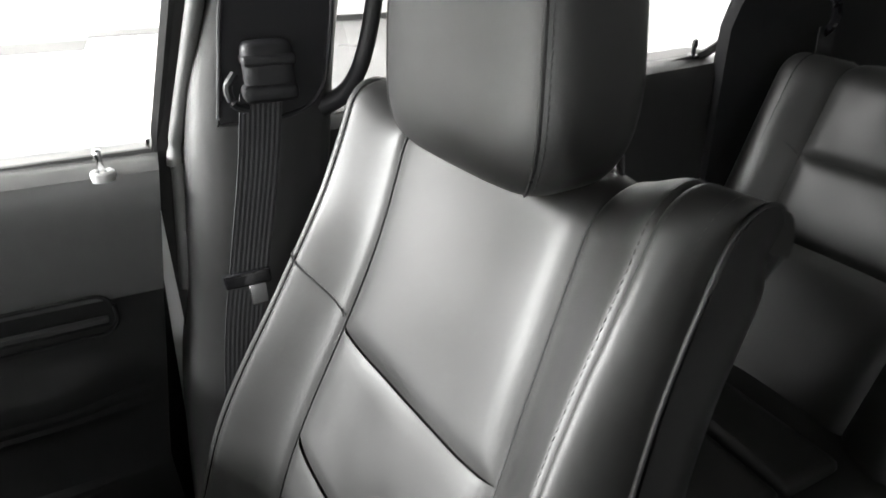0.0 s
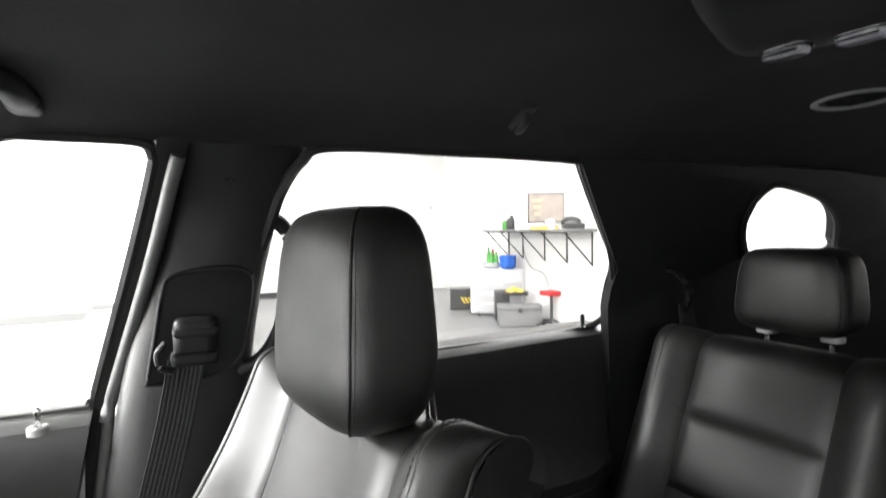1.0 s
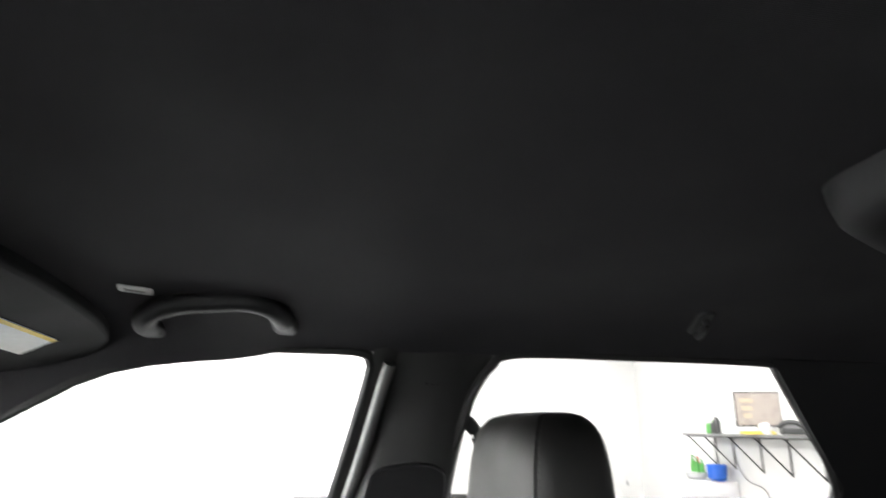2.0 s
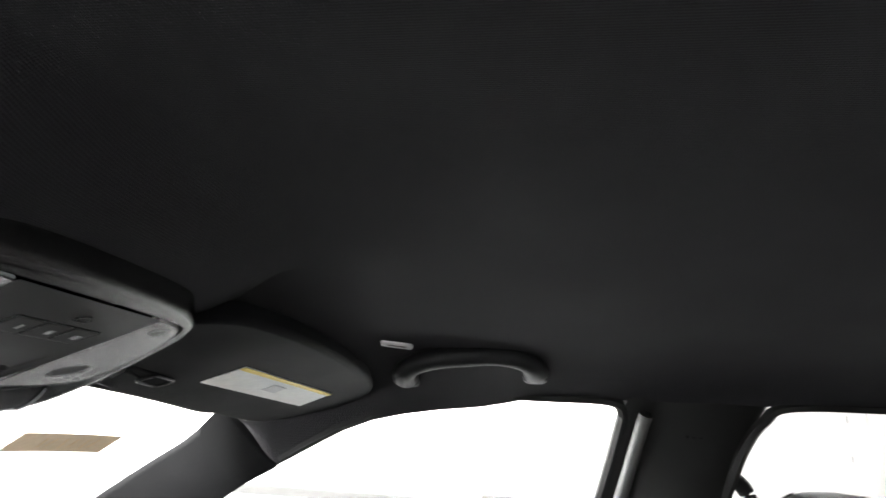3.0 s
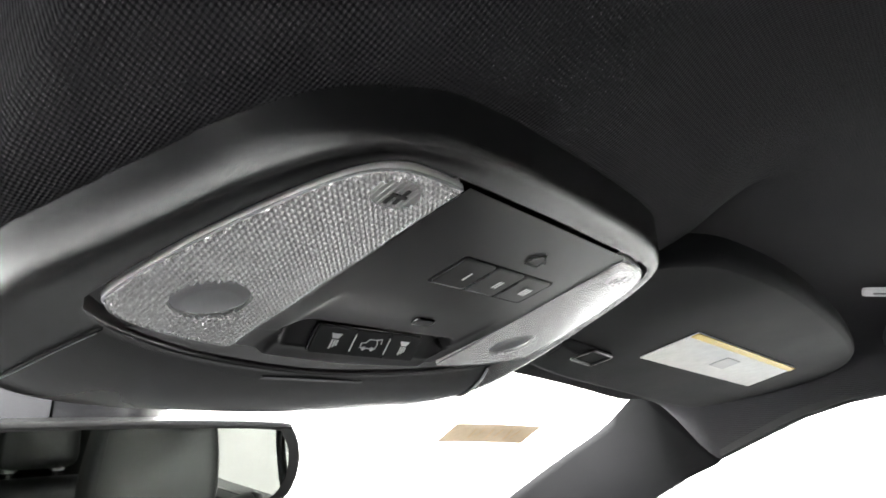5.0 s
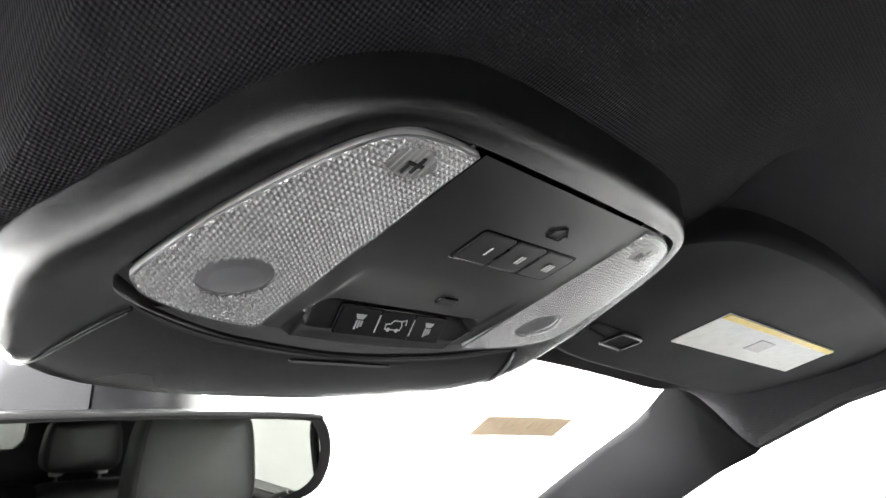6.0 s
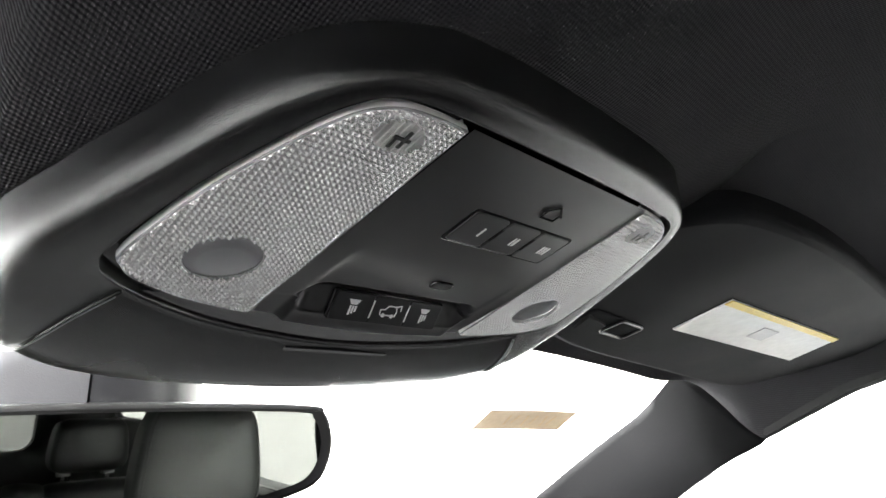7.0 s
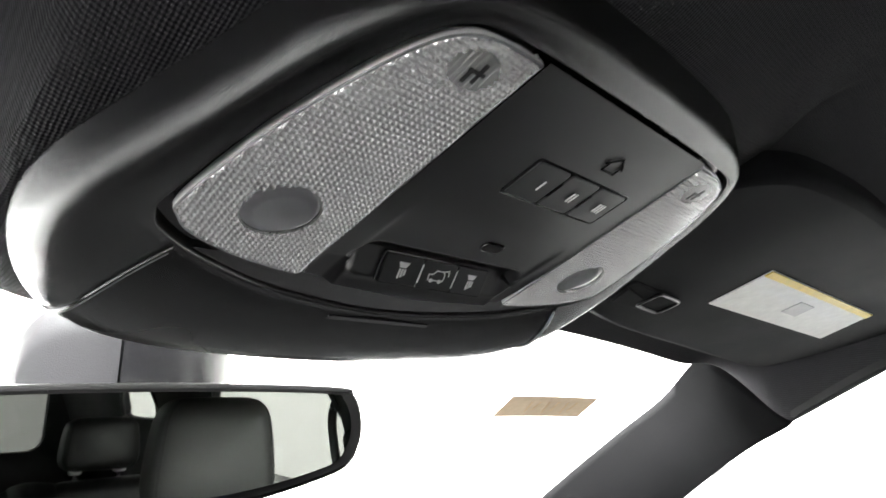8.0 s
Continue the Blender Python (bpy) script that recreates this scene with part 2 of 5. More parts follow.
def tube(points, radius, sides=8, flat=1.0, ring=False):
    """A round bar along a line; flat squeezes it in height, radius may be a function of the way along."""
    pts = [Vector(p) for p in points]
    sections = []
    for i, p in enumerate(pts):
        if ring:
            d = pts[(i + 1) % len(pts)] - pts[i - 1]
        else:
            d = pts[min(i + 1, len(pts) - 1)] - pts[max(i - 1, 0)]
        d.normalize()
        up = Vector((0, 0, 1)) if abs(d.z) < 0.9 else Vector((0, 1, 0))
        a = d.cross(up).normalized()
        b = a.cross(d).normalized()
        r = radius(i / (len(pts) - 1)) if callable(radius) else radius
        sections.append([p + a * math.cos(w) * r + b * math.sin(w) * r * flat for w in (2 * math.pi * k / sides for k in range(sides))])
    if ring:
        sections.append(sections[0])
        bm = loft(sections, True, False)
        bmesh.ops.remove_doubles(bm, verts=bm.verts, dist=1e-6)
        return bm
    return loft(sections)


def box(size, place=(0, 0, 0), bevel=0.0, seg=2, turn=None, bm=None):
    b = bmesh.new()
    bmesh.ops.create_cube(b, size=1.0)
    bmesh.ops.scale(b, vec=size, verts=b.verts)
    if bevel:
        bmesh.ops.bevel(b, geom=list(b.edges), offset=bevel, segments=seg, profile=0.6, affect="EDGES")
    if bevel < 0.02:
        for f in b.faces:
            if max(abs(c) for c in f.normal) > 0.9999:
                for e in f.edges:
                    e.seam = True
    m = Matrix.Translation(place) @ (turn.to_4x4() if turn else Matrix())
    bmesh.ops.transform(b, matrix=m, verts=b.verts)
    if bm is None:
        return b
    return join(bm, b)


def join(bm, other):
    me = bpy.data.meshes.new("piece")
    other.to_mesh(me)
    other.free()
    bm.from_mesh(me)
    bpy.data.meshes.remove(me)
    return bm


def slab(outline, depth, bevel, m, seg=2):
    """A plate with the given outline (x, y), from z = 0 to z = depth, with rounded rims on the z = 0 side, laid by the matrix m."""
    bm = bmesh.new()
    face = bm.faces.new([bm.verts.new((x, y, 0)) for x, y in outline])
    r = bmesh.ops.extrude_face_region(bm, geom=[face])
    bmesh.ops.translate(bm, vec=(0, 0, depth), verts=[v for v in r["geom"] if isinstance(v, bmesh.types.BMVert)])
    if bevel:
        edges = [e for e in bm.edges if all(abs(v.co.z) < 1e-9 for v in e.verts)]
        bmesh.ops.bevel(bm, geom=edges, offset=bevel, segments=seg, profile=0.5, affect="EDGES")
    bm.normal_update()
    for f in bm.faces:
        if abs(f.normal.z) > 0.9999:
            for e in f.edges:
                e.seam = True
    bmesh.ops.transform(bm, matrix=m, verts=bm.verts)
    return bm


def rounded(w, d, r, n=5, cx=0.0, cy=0.0):
    """The outline of a rectangle with round corners."""
    out = []
    for sx, sy, a0 in ((1, 1, 0), (-1, 1, 90), (-1, -1, 180), (1, -1, 270)):
        for k in range(n + 1):
            a = radians(a0 + 90 * k / n)
            out.append((cx + sx * (w / 2 - r) + r * math.cos(a), cy + sy * (d / 2 - r) + r * math.sin(a)))
    return out


def step(a, b, x):
    t = min(1, max(0, (x - a) / (b - a)))
    return t * t * (3 - 2 * t)


def lerp_table(rows, z):
    rows = sorted(rows)
    return float(np.interp(z, [r[0] for r in rows], [r[1] for r in rows]))

# ---------------------------------------------------------------- the garage
FAR = (12.7, -6.7)


def wall(name, a, b, height=4.5, depth=0.2, paint=None, label="plain white painted garage wall"):
    """A wall from a to b; its body lies to the right of that way."""
    a, b = Vector((*a, 0)), Vector((*b, 0))
    d = (b - a).normalized()
    n = Vector((d.y, -d.x, 0)) * depth
    bm = bmesh.new()
    low = [bm.verts.new(p) for p in (a, b, b + n, a + n)]
    face = bm.faces.new(low)
    r = bmesh.ops.extrude_face_region(bm, geom=[face])
    bmesh.ops.translate(bm, vec=(0, 0, height), verts=[v for v in r["geom"] if isinstance(v, bmesh.types.BMVert)])
    return tagged(part(name, bm, paint or WALLPAINT), label, "wall", kind="structure")


wall("wall_south", (-7.0, -2.48), FAR)
wall("wall_east", FAR, (13.06, 11.0))
wall("wall_north", (13.26, 11.0), (-7.0, 11.0))
# unseen wall; its grey decides how much light comes back through the driver's window
wall("unseen_wall_west", (-3.6, 11.2), (-3.6, -3.2), 4.5, 0.2, DARKWALL, "unseen grey wall added to set the light from the driver side")
tagged(part("floor", box((22, 20.6, 0.2), (3, 1.7, -0.1)), FLOORPAINT), "smooth grey epoxy garage floor", "floor", kind="structure")
tagged(part("ceiling", box((22, 20.6, 0.2), (3, 1.7, 4.6)), WALLPAINT), "white garage ceiling", "ceiling", kind="structure")

# ---------------------------------------------------------------- the car's shell


def glass_x(z):
    return 0.79 - (0.514 if z > 1.155 else 0.04) * (z - 1.155)


FRONT_OPENING = [(-0.025, 1.15), (-0.083, 1.361), (-0.112, 1.48), (-0.114, 1.505), (-0.095, 1.519), (0.0, 1.520), (0.107, 1.503), (0.255, 1.472), (0.367, 1.430), (0.5, 1.345), (0.66, 1.22), (0.72, 1.15)]
REAR_OPENING = [(-0.235, 1.165), (-0.230, 1.28), (-0.268, 1.42), (-0.281, 1.465), (-0.303, 1.500), (-0.345, 1.522), (-0.55, 1.524), (-0.785, 1.521), (-0.81, 1.506), (-0.965, 1.323), (-0.968, 1.20), (-0.6, 1.178)]
QUARTER_OPENING = [(-1.31, 1.345), (-1.268, 1.39), (-1.252, 1.43), (-1.262, 1.472), (-1.30, 1.496), (-1.38, 1.490), (-1.50, 1.466), (-1.585, 1.425), (-1.63, 1.37), (-1.635, 1.345)]


FRONT_OPENING = [(y, z + 0.008 * step(1.2, 1.35, z) + 0.022 * step(0.03, 0.15, y) * step(1.25, 1.38, z)) for y, z in FRONT_OPENING]
REAR_OPENING = [(y, z + 0.009 * step(1.2, 1.40, z)) for y, z in REAR_OPENING]


def edge_z(y):
    """The height of the headliner's side edge, along the tops of the door openings."""
    return lerp_table([(-2.4, 1.49), (-1.5, 1.512), (-0.8, 1.523), (0.0, 1.520), (0.08, 1.502), (0.15, 1.493), (0.218, 1.481), (0.27, 1.464), (0.32, 1.438), (0.384, 1.402), (0.40, 1.406), (0.46, 1.487)], y) + 0.008


def edge_x(y):
    return glass_x(edge_z(y)) - 0.035 * step(-0.6, -2.2, y) - 0.055 * step(0.02, 0.24, y) + 0.035 * step(0.38, 0.46, y)


def console_z(y):
    return 1.534 - 0.38 * (y - 0.255)


OUTER_HALF = [(0, 0.2300), (0.0346, 0.2305), (0.0559, 0.2318), (0.0707, 0.2338), (0.0828, 0.2385), (0.0934, 0.2442), (0.1021, 0.2514), (0.1102, 0.2615), (0.1173, 0.2735), (0.1242, 0.290), (0.135, 0.3144), (0.1464, 0.342), (0.150, 0.364), (0.146, 0.386), (0.132, 0.408), (0.106, 0.427), (0.06, 0.437), (0, 0.440)]
RIM = np.array(curve(OUTER_HALF, 48))


def past_rim(x, y):
    """How far a place lies outside the console's rim (minus: inside it)."""
    p, q = RIM[:-1], RIM[1:]
    d = q - p
    w = np.array((x, y)) - p
    t = np.clip((w * d).sum(1) / (d * d).sum(1), 0, 1)
    g = w - d * t[:, None]
    k = int((g * g).sum(1).argmin())
    return math.copysign(math.hypot(*g[k]), d[k][1] * w[k][0] - d[k][0] * w[k][1])


def headliner_z(x, y):
    ax = abs(x)
    base = 1.602 - 0.12 * ax * ax - 0.092 * max(0, (y - 0.20) / 0.26) ** 2 - 0.02 * step(-1.0, -2.2, y)
    if ax < 0.30 and y > -0.1:
        out = past_rim(abs(x + 0.004), y)
        pod = console_z(y) + 0.0175 + 0.05 * step(0.10, -0.06, y)
        if out > 0:
            pod += 0.72 * out * out / (out + 0.03) + 0.09 * step(0.156, 0.186, ax)
        else:
            pod += 0.03 * step(0.010, 0.024, -out)
        k = 0.016
        h = min(1, max(0, 0.5 + 0.5 * (base - pod) / k))
        base = base * (1 - h) + pod * h - k * h * (1 - h)
    xe = edge_x(y)
    crease = 0.47 - 0.10 * math.exp(-((y - 0.06) / 0.15) ** 2)
    if ax > crease - 0.03:
        t = min(1, (ax - crease + 0.03) / (xe - crease + 0.03))
        bend = t ** 3.0
        base = base + (edge_z(y) - base) * bend
    return base


def headliner_point(u, v):
    y = -2.35 + 2.81 * v
    s = 2 * u - 1
    return Vector((edge_x(y) * s, y, headliner_z(edge_x(y) * s, y)))


tagged(part("headliner", grid(headliner_point, 300, 520), FABRIC, thick=0.03), "black knitted fabric headliner of the car roof", "headliner", kind="structure")


def sided(bm, s):
    if s < 0:
        bmesh.ops.scale(bm, vec=(-1, 1, 1), verts=bm.verts)
    return bm


def opening_line(outline, n, shift=0.0):
    loop = curve(outline + outline[:1], n)[:-1]
    return [Vector((glass_x(z) + shift, y, z)) for y, z in loop]


def pane(outline, s, mat):
    bm = bmesh.new()
    bm.faces.new([bm.verts.new((glass_x(z) + 0.012, y, z)) for y, z in outline])
    return part("window_pane", sided(bm, s), mat)


def panel(outline, holes, depth):
    """A side panel cut out in y and z, leaning with the glass."""
    bm = bmesh.new()
    edges = []
    for loop in [outline, *holes]:
        vs = [bm.verts.new((0, y, z)) for y, z in loop]
        edges += [bm.edges.new((vs[i], vs[(i + 1) % len(vs)])) for i in range(len(vs))]
    bmesh.ops.triangle_fill(bm, use_beauty=True, edges=edges)
    bmesh.ops.subdivide_edges(bm, edges=bm.edges, cuts=2, use_grid_fill=True)
    for v in bm.verts:
        v.co.x = depth(v.co.y, v.co.z)
    return bm


def door_profile(y0, y1, sill0, sill1, shape, n=40, lean=0.0):
    """Sections of a door trim; the armrest swells away from the door's rear end."""
    sections = []
    for k in range(n + 1):
        t = k / n
        y = y0 + (y1 - y0) * t
        swell = 0.15 + 0.85 * step(0.0, 0.16, y - y0)
        sections.append([(0.74 - (0.74 - x) * (swell if x < 0.74 else 1), y + lean * min(-z, 0.45) * (1 - t) ** 2, z + (sill0 + (sill1 - sill0) * t)) for x, z in shape])
    return sections


FRONT_DOOR = [(0.86, -0.004), (0.80, -0.004), (0.785, 0.0), (0.765, -0.004), (0.75, -0.014), (0.744, -0.035), (0.742, -0.10), (0.737, -0.16), (0.742, -0.175), (0.742, -0.215), (0.737, -0.240), (0.722, -0.258), (0.708, -0.275), (0.702, -0.292), (0.706, -0.308),
              (0.714, -0.312), (0.709, -0.319), (0.713, -0.329), (0.723, -0.334), (0.718, -0.342), (0.726, -0.353), (0.735, -0.38), (0.734, -0.455), (0.725, -0.464), (0.728, -0.475), (0.74, -0.49), (0.735, -0.60), (0.74, -0.80), (0.86, -0.80)]
REAR_DOOR = [(0.86, -0.004), (0.80, -0.004), (0.785, 0.0), (0.765, -0.004), (0.75, -0.014), (0.744, -0.035), (0.742, -0.10), (0.737, -0.2), (0.71, -0.26), (0.68, -0.28), (0.685, -0.31), (0.73, -0.34), (0.735, -0.6), (0.74, -0.8), (0.86, -0.8)]


def pillar_b(s):
    rows = []
    # height, front edge, rear edge, inner face
    for z, yf, yr, x in [(0.35, 0.05, -0.16, 0.705), (0.75, 0.002, -0.19, 0.705), (0.94, -0.040, -0.215, 0.702), (1.075, -0.062, -0.228, 0.698), (1.19, -0.082, -0.241, 0.690), (1.27, -0.096, -0.250, 0.680), (1.353, -0.112, -0.263, 0.667), (1.44, -0.129, -0.282, 0.646), (1.49, -0.139, -0.297, 0.622), (1.53, -0.147, -0.315, 0.598), (1.57, -0.155, -0.335, 0.575)]:
        rows.append((z, yf, yr, x))
    sections = []
    for z, yf, yr, x in curve(rows, 36):
        o = x + 0.12
        sections.append([(o, yf + 0.016, z), (x + 0.055, yf + 0.016, z), (x + 0.040, yf + 0.014, z), (x + 0.028, yf + 0.009, z), (x + 0.018, yf + 0.001, z), (x + 0.010, yf - 0.010, z), (x + 0.004, yf - 0.023, z), (x + 0.0005, yf - 0.040, z), (x - 0.001, yf - 0.055, z),
                         (x - 0.003, (yf + yr) / 2, z), (x, yr + 0.020, z), (x + 0.006, yr + 0.008, z), (x + 0.018, yr, z), (x + 0.05, yr - 0.004, z), (o, yr - 0.004, z)])
    return sided(loft(sections), s)


def pillar_a(s):
    """From the windscreen's top corner down along its side edge."""
    sections = []
    rows = [(0.08, 0.452, 1.512, 0.585, 0.360, 1.440, 0.608), (0.14, 0.470, 1.491, 0.592, 0.380, 1.411, 0.602), (0.22, 0.487, 1.483, 0.602, 0.394, 1.402, 0.606), (0.4, 0.56, 1.438, 0.660, 0.440, 1.376, 0.616), (0.6, 0.649, 1.386, 0.688, 0.530, 1.315, 0.650), (0.8, 0.794, 1.298, 0.736, 0.66, 1.22, 0.71), (1.0, 1.05, 1.13, 0.79, 0.85, 1.08, 0.79)]
    for k, y0, z0, x0, y1, z1, x1 in curve(rows, 24):
        a, b = Vector((x0, y0, z0)), Vector((x1, y1, z1))
        swell = Vector((-0.012, -0.016, -0.012)) * (0.2 + 0.8 * step(0.1, 0.42, k))
        face = [a.lerp(b, u) + swell * math.sin(math.pi * u ** 0.8) for u in (0, 0.06, 0.14, 0.24, 0.36, 0.5, 0.64, 0.78, 0.9, 1)]
        sections.append([a + Vector((0.06, 0.0, 0.0))] + face + [b + Vector((0.06, 0.02, 0.04))])
    return sided(loft(sections), s)


for s, side in ((1, "passenger"), (-1, "driver")):
    d = tagged(part("door_1" if s > 0 else "door_2", sided(loft(door_profile(-0.028, 0.95, 1.152, 1.160, FRONT_DOOR[:9] + [(0.86, -0.175)], lean=0.178)), s), DOORTRIM), "black soft front door trim panel with armrest, door shut", "car door", kind="structure")
    part("lower_trim", sided(loft(door_profile(-0.028, 0.95, 1.152, 1.160, [(0.86, -0.175)] + FRONT_DOOR[8:], lean=0.178)), s), DOORSHADE, d, "hard black lower door trim, darkened further for the shade there")
    part("window_seal", sided(tube(opening_line(FRONT_OPENING, 90), 0.008, 6, ring=True), s), RUBBER, d)
    pane(curve(FRONT_OPENING + FRONT_OPENING[:1], 60)[:-1], s, GLASS).parent = d
    d = tagged(part("door_3" if s > 0 else "door_4", sided(loft(door_profile(-1.02, -0.24, 1.200, 1.172, REAR_DOOR)), s), DOORTRIM), "black rear door trim panel, door shut", "car door", kind="structure")
    part("window_seal", sided(tube(opening_line(REAR_OPENING, 90), 0.008, 6, ring=True), s), RUBBER, d)
    pane(curve(REAR_OPENING + REAR_OPENING[:1], 60)[:-1], s, TINTED).parent = d
    tagged(part("trim_b_pillar", pillar_b(s), PILLAR), "dark soft-grained trim of the middle roof pillar", "pillar trim", kind="structure")
    tagged(part("trim_a_pillar", pillar_a(s), CLOTH, sharp=85), "dark trim of the sloping windscreen pillar", "pillar trim", kind="structure")
    # the door frame between glass and pillar
    bm = loft([[(glass_x(z) - 0.004, y + 0.004, z), (glass_x(z) - 0.008, y - 0.014, z), (glass_x(z) + 0.0, y - 0.034, z), (glass_x(z) + 0.05, y - 0.034, z), (glass_x(z) + 0.05, y + 0.004, z)] for y, z in curve([(0.0, 0.45), (-0.02, 1.10), (-0.024, 1.15), (-0.083, 1.361), (-0.116, 1.50), (-0.125, 1.535), (-0.134, 1.565)], 18)])
    tagged(part("trim_door_frame", sided(bm, s), RUBBER), "black front door window frame edge", "door frame", kind="structure")
    # added filler that stops light leaking in above the frame
    tagged(part("trim_leak_plug", sided(box((0.09, 0.09, 0.05), (0.650, -0.125, 1.5615), 0.006), s), RUBBER), "black filler block added to close a light gap above the door frame", "door frame", kind="structure")
    quarter = panel([(-0.782, 1.535), (-0.97, 1.325), (-0.972, 1.205), (-1.0, 0.45), (-2.4, 0.45), (-2.4, 1.50), (-1.5, 1.53)], [[tuple(p) for p in curve(QUARTER_OPENING + QUARTER_OPENING[:1], 40)[:-1]]], (lambda y, z: min(0.735, glass_x(z)) - 0.012 - 0.03 * step(-0.95, -1.15, y) * step(1.0, 1.3, z)))
    q = tagged(part("trim_quarter_panel", sided(quarter, s), SOFT, thick=0.03), "black rear quarter trim panel with a small side window", "trim panel", kind="structure")
    qz = [Vector((min(0.735, glass_x(z)) - 0.042, y, z)) for y, z in curve(QUARTER_OPENING + QUARTER_OPENING[:1], 60)[:-1]]
    bm = bmesh.new()
    bm.faces.new([bm.verts.new(p + Vector((0.01, 0, 0))) for p in qz])
    part("window_pane", sided(bm, s), TINTED, q)
    part("window_seal", sided(tube(qz, 0.008, 6, ring=True), s), RUBBER, q)
    tagged(part("trim_rocker", sided(box((0.12, 3.4, 0.5), (0.80, -0.7, 0.30)), s), PLASTIC), "black lower sill of the car body", "sill", kind="structure")

# seals and fittings of the passenger side
line = [(glass_x(z) - 0.014, y - 0.024, z) for y, z in curve([(0.0, 0.95), (-0.023, 1.12), (-0.024, 1.15), (-0.083, 1.361), (-0.112, 1.48), (-0.120, 1.51)], 40)]
tagged(part("trim_door_seal", tube(line, 0.0095, 10), SEAL), "grey rubber seal strip along the door edge", "door seal", kind="structure")


def pillar_x(z):
    return lerp_table([(0.35, 0.705), (0.94, 0.702), (1.075, 0.698), (1.19, 0.690), (1.27, 0.680), (1.353, 0.667), (1.44, 0.646), (1.49, 0.622)], z) - 0.003


def on_pillar(points, lift=0.0):
    return [Vector((pillar_x(z) - lift, y, z)) for y, z in points]


cover = thing("belt_height_adjuster", "black recessed sliding cover for the belt height on the pillar", "belt adjuster", place=(0.68, -0.17, 1.29))
cover_rim = [(-0.100, 1.20), (-0.112, 1.27), (-0.122, 1.33), (-0.134, 1.352), (-0.185, 1.362), (-0.225, 1.360), (-0.244, 1.34), (-0.238, 1.28), (-0.228, 1.235), (-0.205, 1.21), (-0.16, 1.20)]
ring = [tuple(p) for p in curve(cover_rim + cover_rim[:1], 80)[:-1]]
part("rim", tube(on_pillar(ring, 0.0015), 0.0028, 8, ring=True), SOFT, cover)
mid = Vector((sum(y for y, z in ring) / len(ring), 1.28, 0))


def plate(u, v):
    y, z = ring[int(round(u * len(ring))) % len(ring)]
    y, z = mid.x + (y - mid.x) * v, mid.y + (z - mid.y) * v
    return Vector((pillar_x(z) - 0.0008, y, z))


part("plate", grid(plate, len(ring), 4), MATTE, cover)
loop = thing("rear_grab_loop", "black loop grab handle on the back of the pillar", "grab handle", place=(0.66, -0.28, 1.32))
part("bar", tube(curve([(0.665, -0.258, 1.432), (0.668, -0.286, 1.422), (0.670, -0.302, 1.385), (0.675, -0.299, 1.33), (0.680, -0.280, 1.26), (0.685, -0.256, 1.222), (0.70, -0.228, 1.205)], 40), lambda t: 0.0105 + 0.004 * (2 * t - 1) ** 4, 12), SOFT, loop)
mark = thing("pillar_mark", "small moulded unreadable mark on the pillar cap", "moulded mark", place=(0.62, -0.22, 1.50))
for k in range(3):
    part("bar", box((0.002, 0.005, 0.011), (pillar_x(1.485) + 0.002, -0.205 - 0.009 * k, 1.487), 0.0006), RUBBER, mark)

# floor pan, firewall, tailgate
tagged(part("floor_carpet", box((1.6, 3.5, 0.06), (0, -0.75, 0.40), 0.01), FABRIC), "black car floor carpet", "carpet", kind="structure")
# unseen block, raised and lengthened to keep windscreen light off the lower door
tagged(part("dashboard", box((1.5, 0.86, 0.60), (0, 0.94, 0.80), 0.08, 4), DASH), "unseen black dashboard block, sized to shade the lower cabin", "dashboard", kind="structure")
# white is chosen for the light these unseen panels bounce into the cabin
PAINT = material("white_bounce_paint", (0.72, 0.72, 0.71), 0.25, coat=0.5, vary=0.02)
bonnet = grid(lambda u, v: Vector(((2 * u - 1) * 0.90, 1.15 + 1.25 * v, 1.09 - 0.10 * v * v - 0.06 * (2 * u - 1) ** 4)), 16, 16)
tagged(part("bonnet", bonnet, PAINT, thick=0.02), "unseen bonnet added ahead of the windscreen, white to bounce light", "car bonnet", kind="structure")
for s in (-1, 1):
    tagged(part("body_side", sided(box((0.05, 4.9, 0.70), (0.885, 0.0, 0.75), 0.02), s), PAINT), "unseen lower body side added below the windows, in the bounce white", "car body", kind="structure")
    rail = [(edge_x(y) + 0.004, y, edge_z(y) + 0.010) for y in (-2.3 + 2.72 * k / 60 for k in range(61))]
    tagged(part("trim_roof_rail", sided(tube(rail, 0.010, 8), s), RUBBER), "black roof rail seal above the doors", "roof rail", kind="structure")


def tail_panel():
    bm = bmesh.new()
    edges = []
    for loop in ([(-0.78, 0.42), (0.78, 0.42), (0.74, 1.15), (0.60, 1.53), (-0.60, 1.53), (-0.74, 1.15)], rounded(1.1, 0.30, 0.06, 5, 0, 1.33)):
        vs = [bm.verts.new((x, -2.37, z)) for x, z in loop]
        edges += [bm.edges.new((vs[i], vs[(i + 1) % len(vs)])) for i in range(len(vs))]
    bmesh.ops.triangle_fill(bm, use_beauty=True, edges=edges)
    return bm


tail = tagged(part("trim_tailgate", tail_panel(), SOFT, thick=0.04), "black tailgate trim around the rear window", "tailgate", kind="structure")


bm = bmesh.new()
bm.faces.new([bm.verts.new((x, -2.38, z)) for x, z in rounded(1.1, 0.30, 0.06, 5, 0, 1.33)])
part("window_pane", bm, SHADED, tail)


def screen_z(x, y):
    return 1.51 - 0.6 * (y - 0.477) + 0.172 * (0.336 - x * x)


def screen_point(u, v):
    y = 0.462 + 0.75 * v
    w = lerp_table([(0.46, 0.585), (0.481, 0.60), (0.56, 0.663), (0.649, 0.69), (0.794, 0.738), (1.25, 0.80)], y)
    x = (2 * u - 1) * w
    return Vector((x, y, screen_z(x, y)))


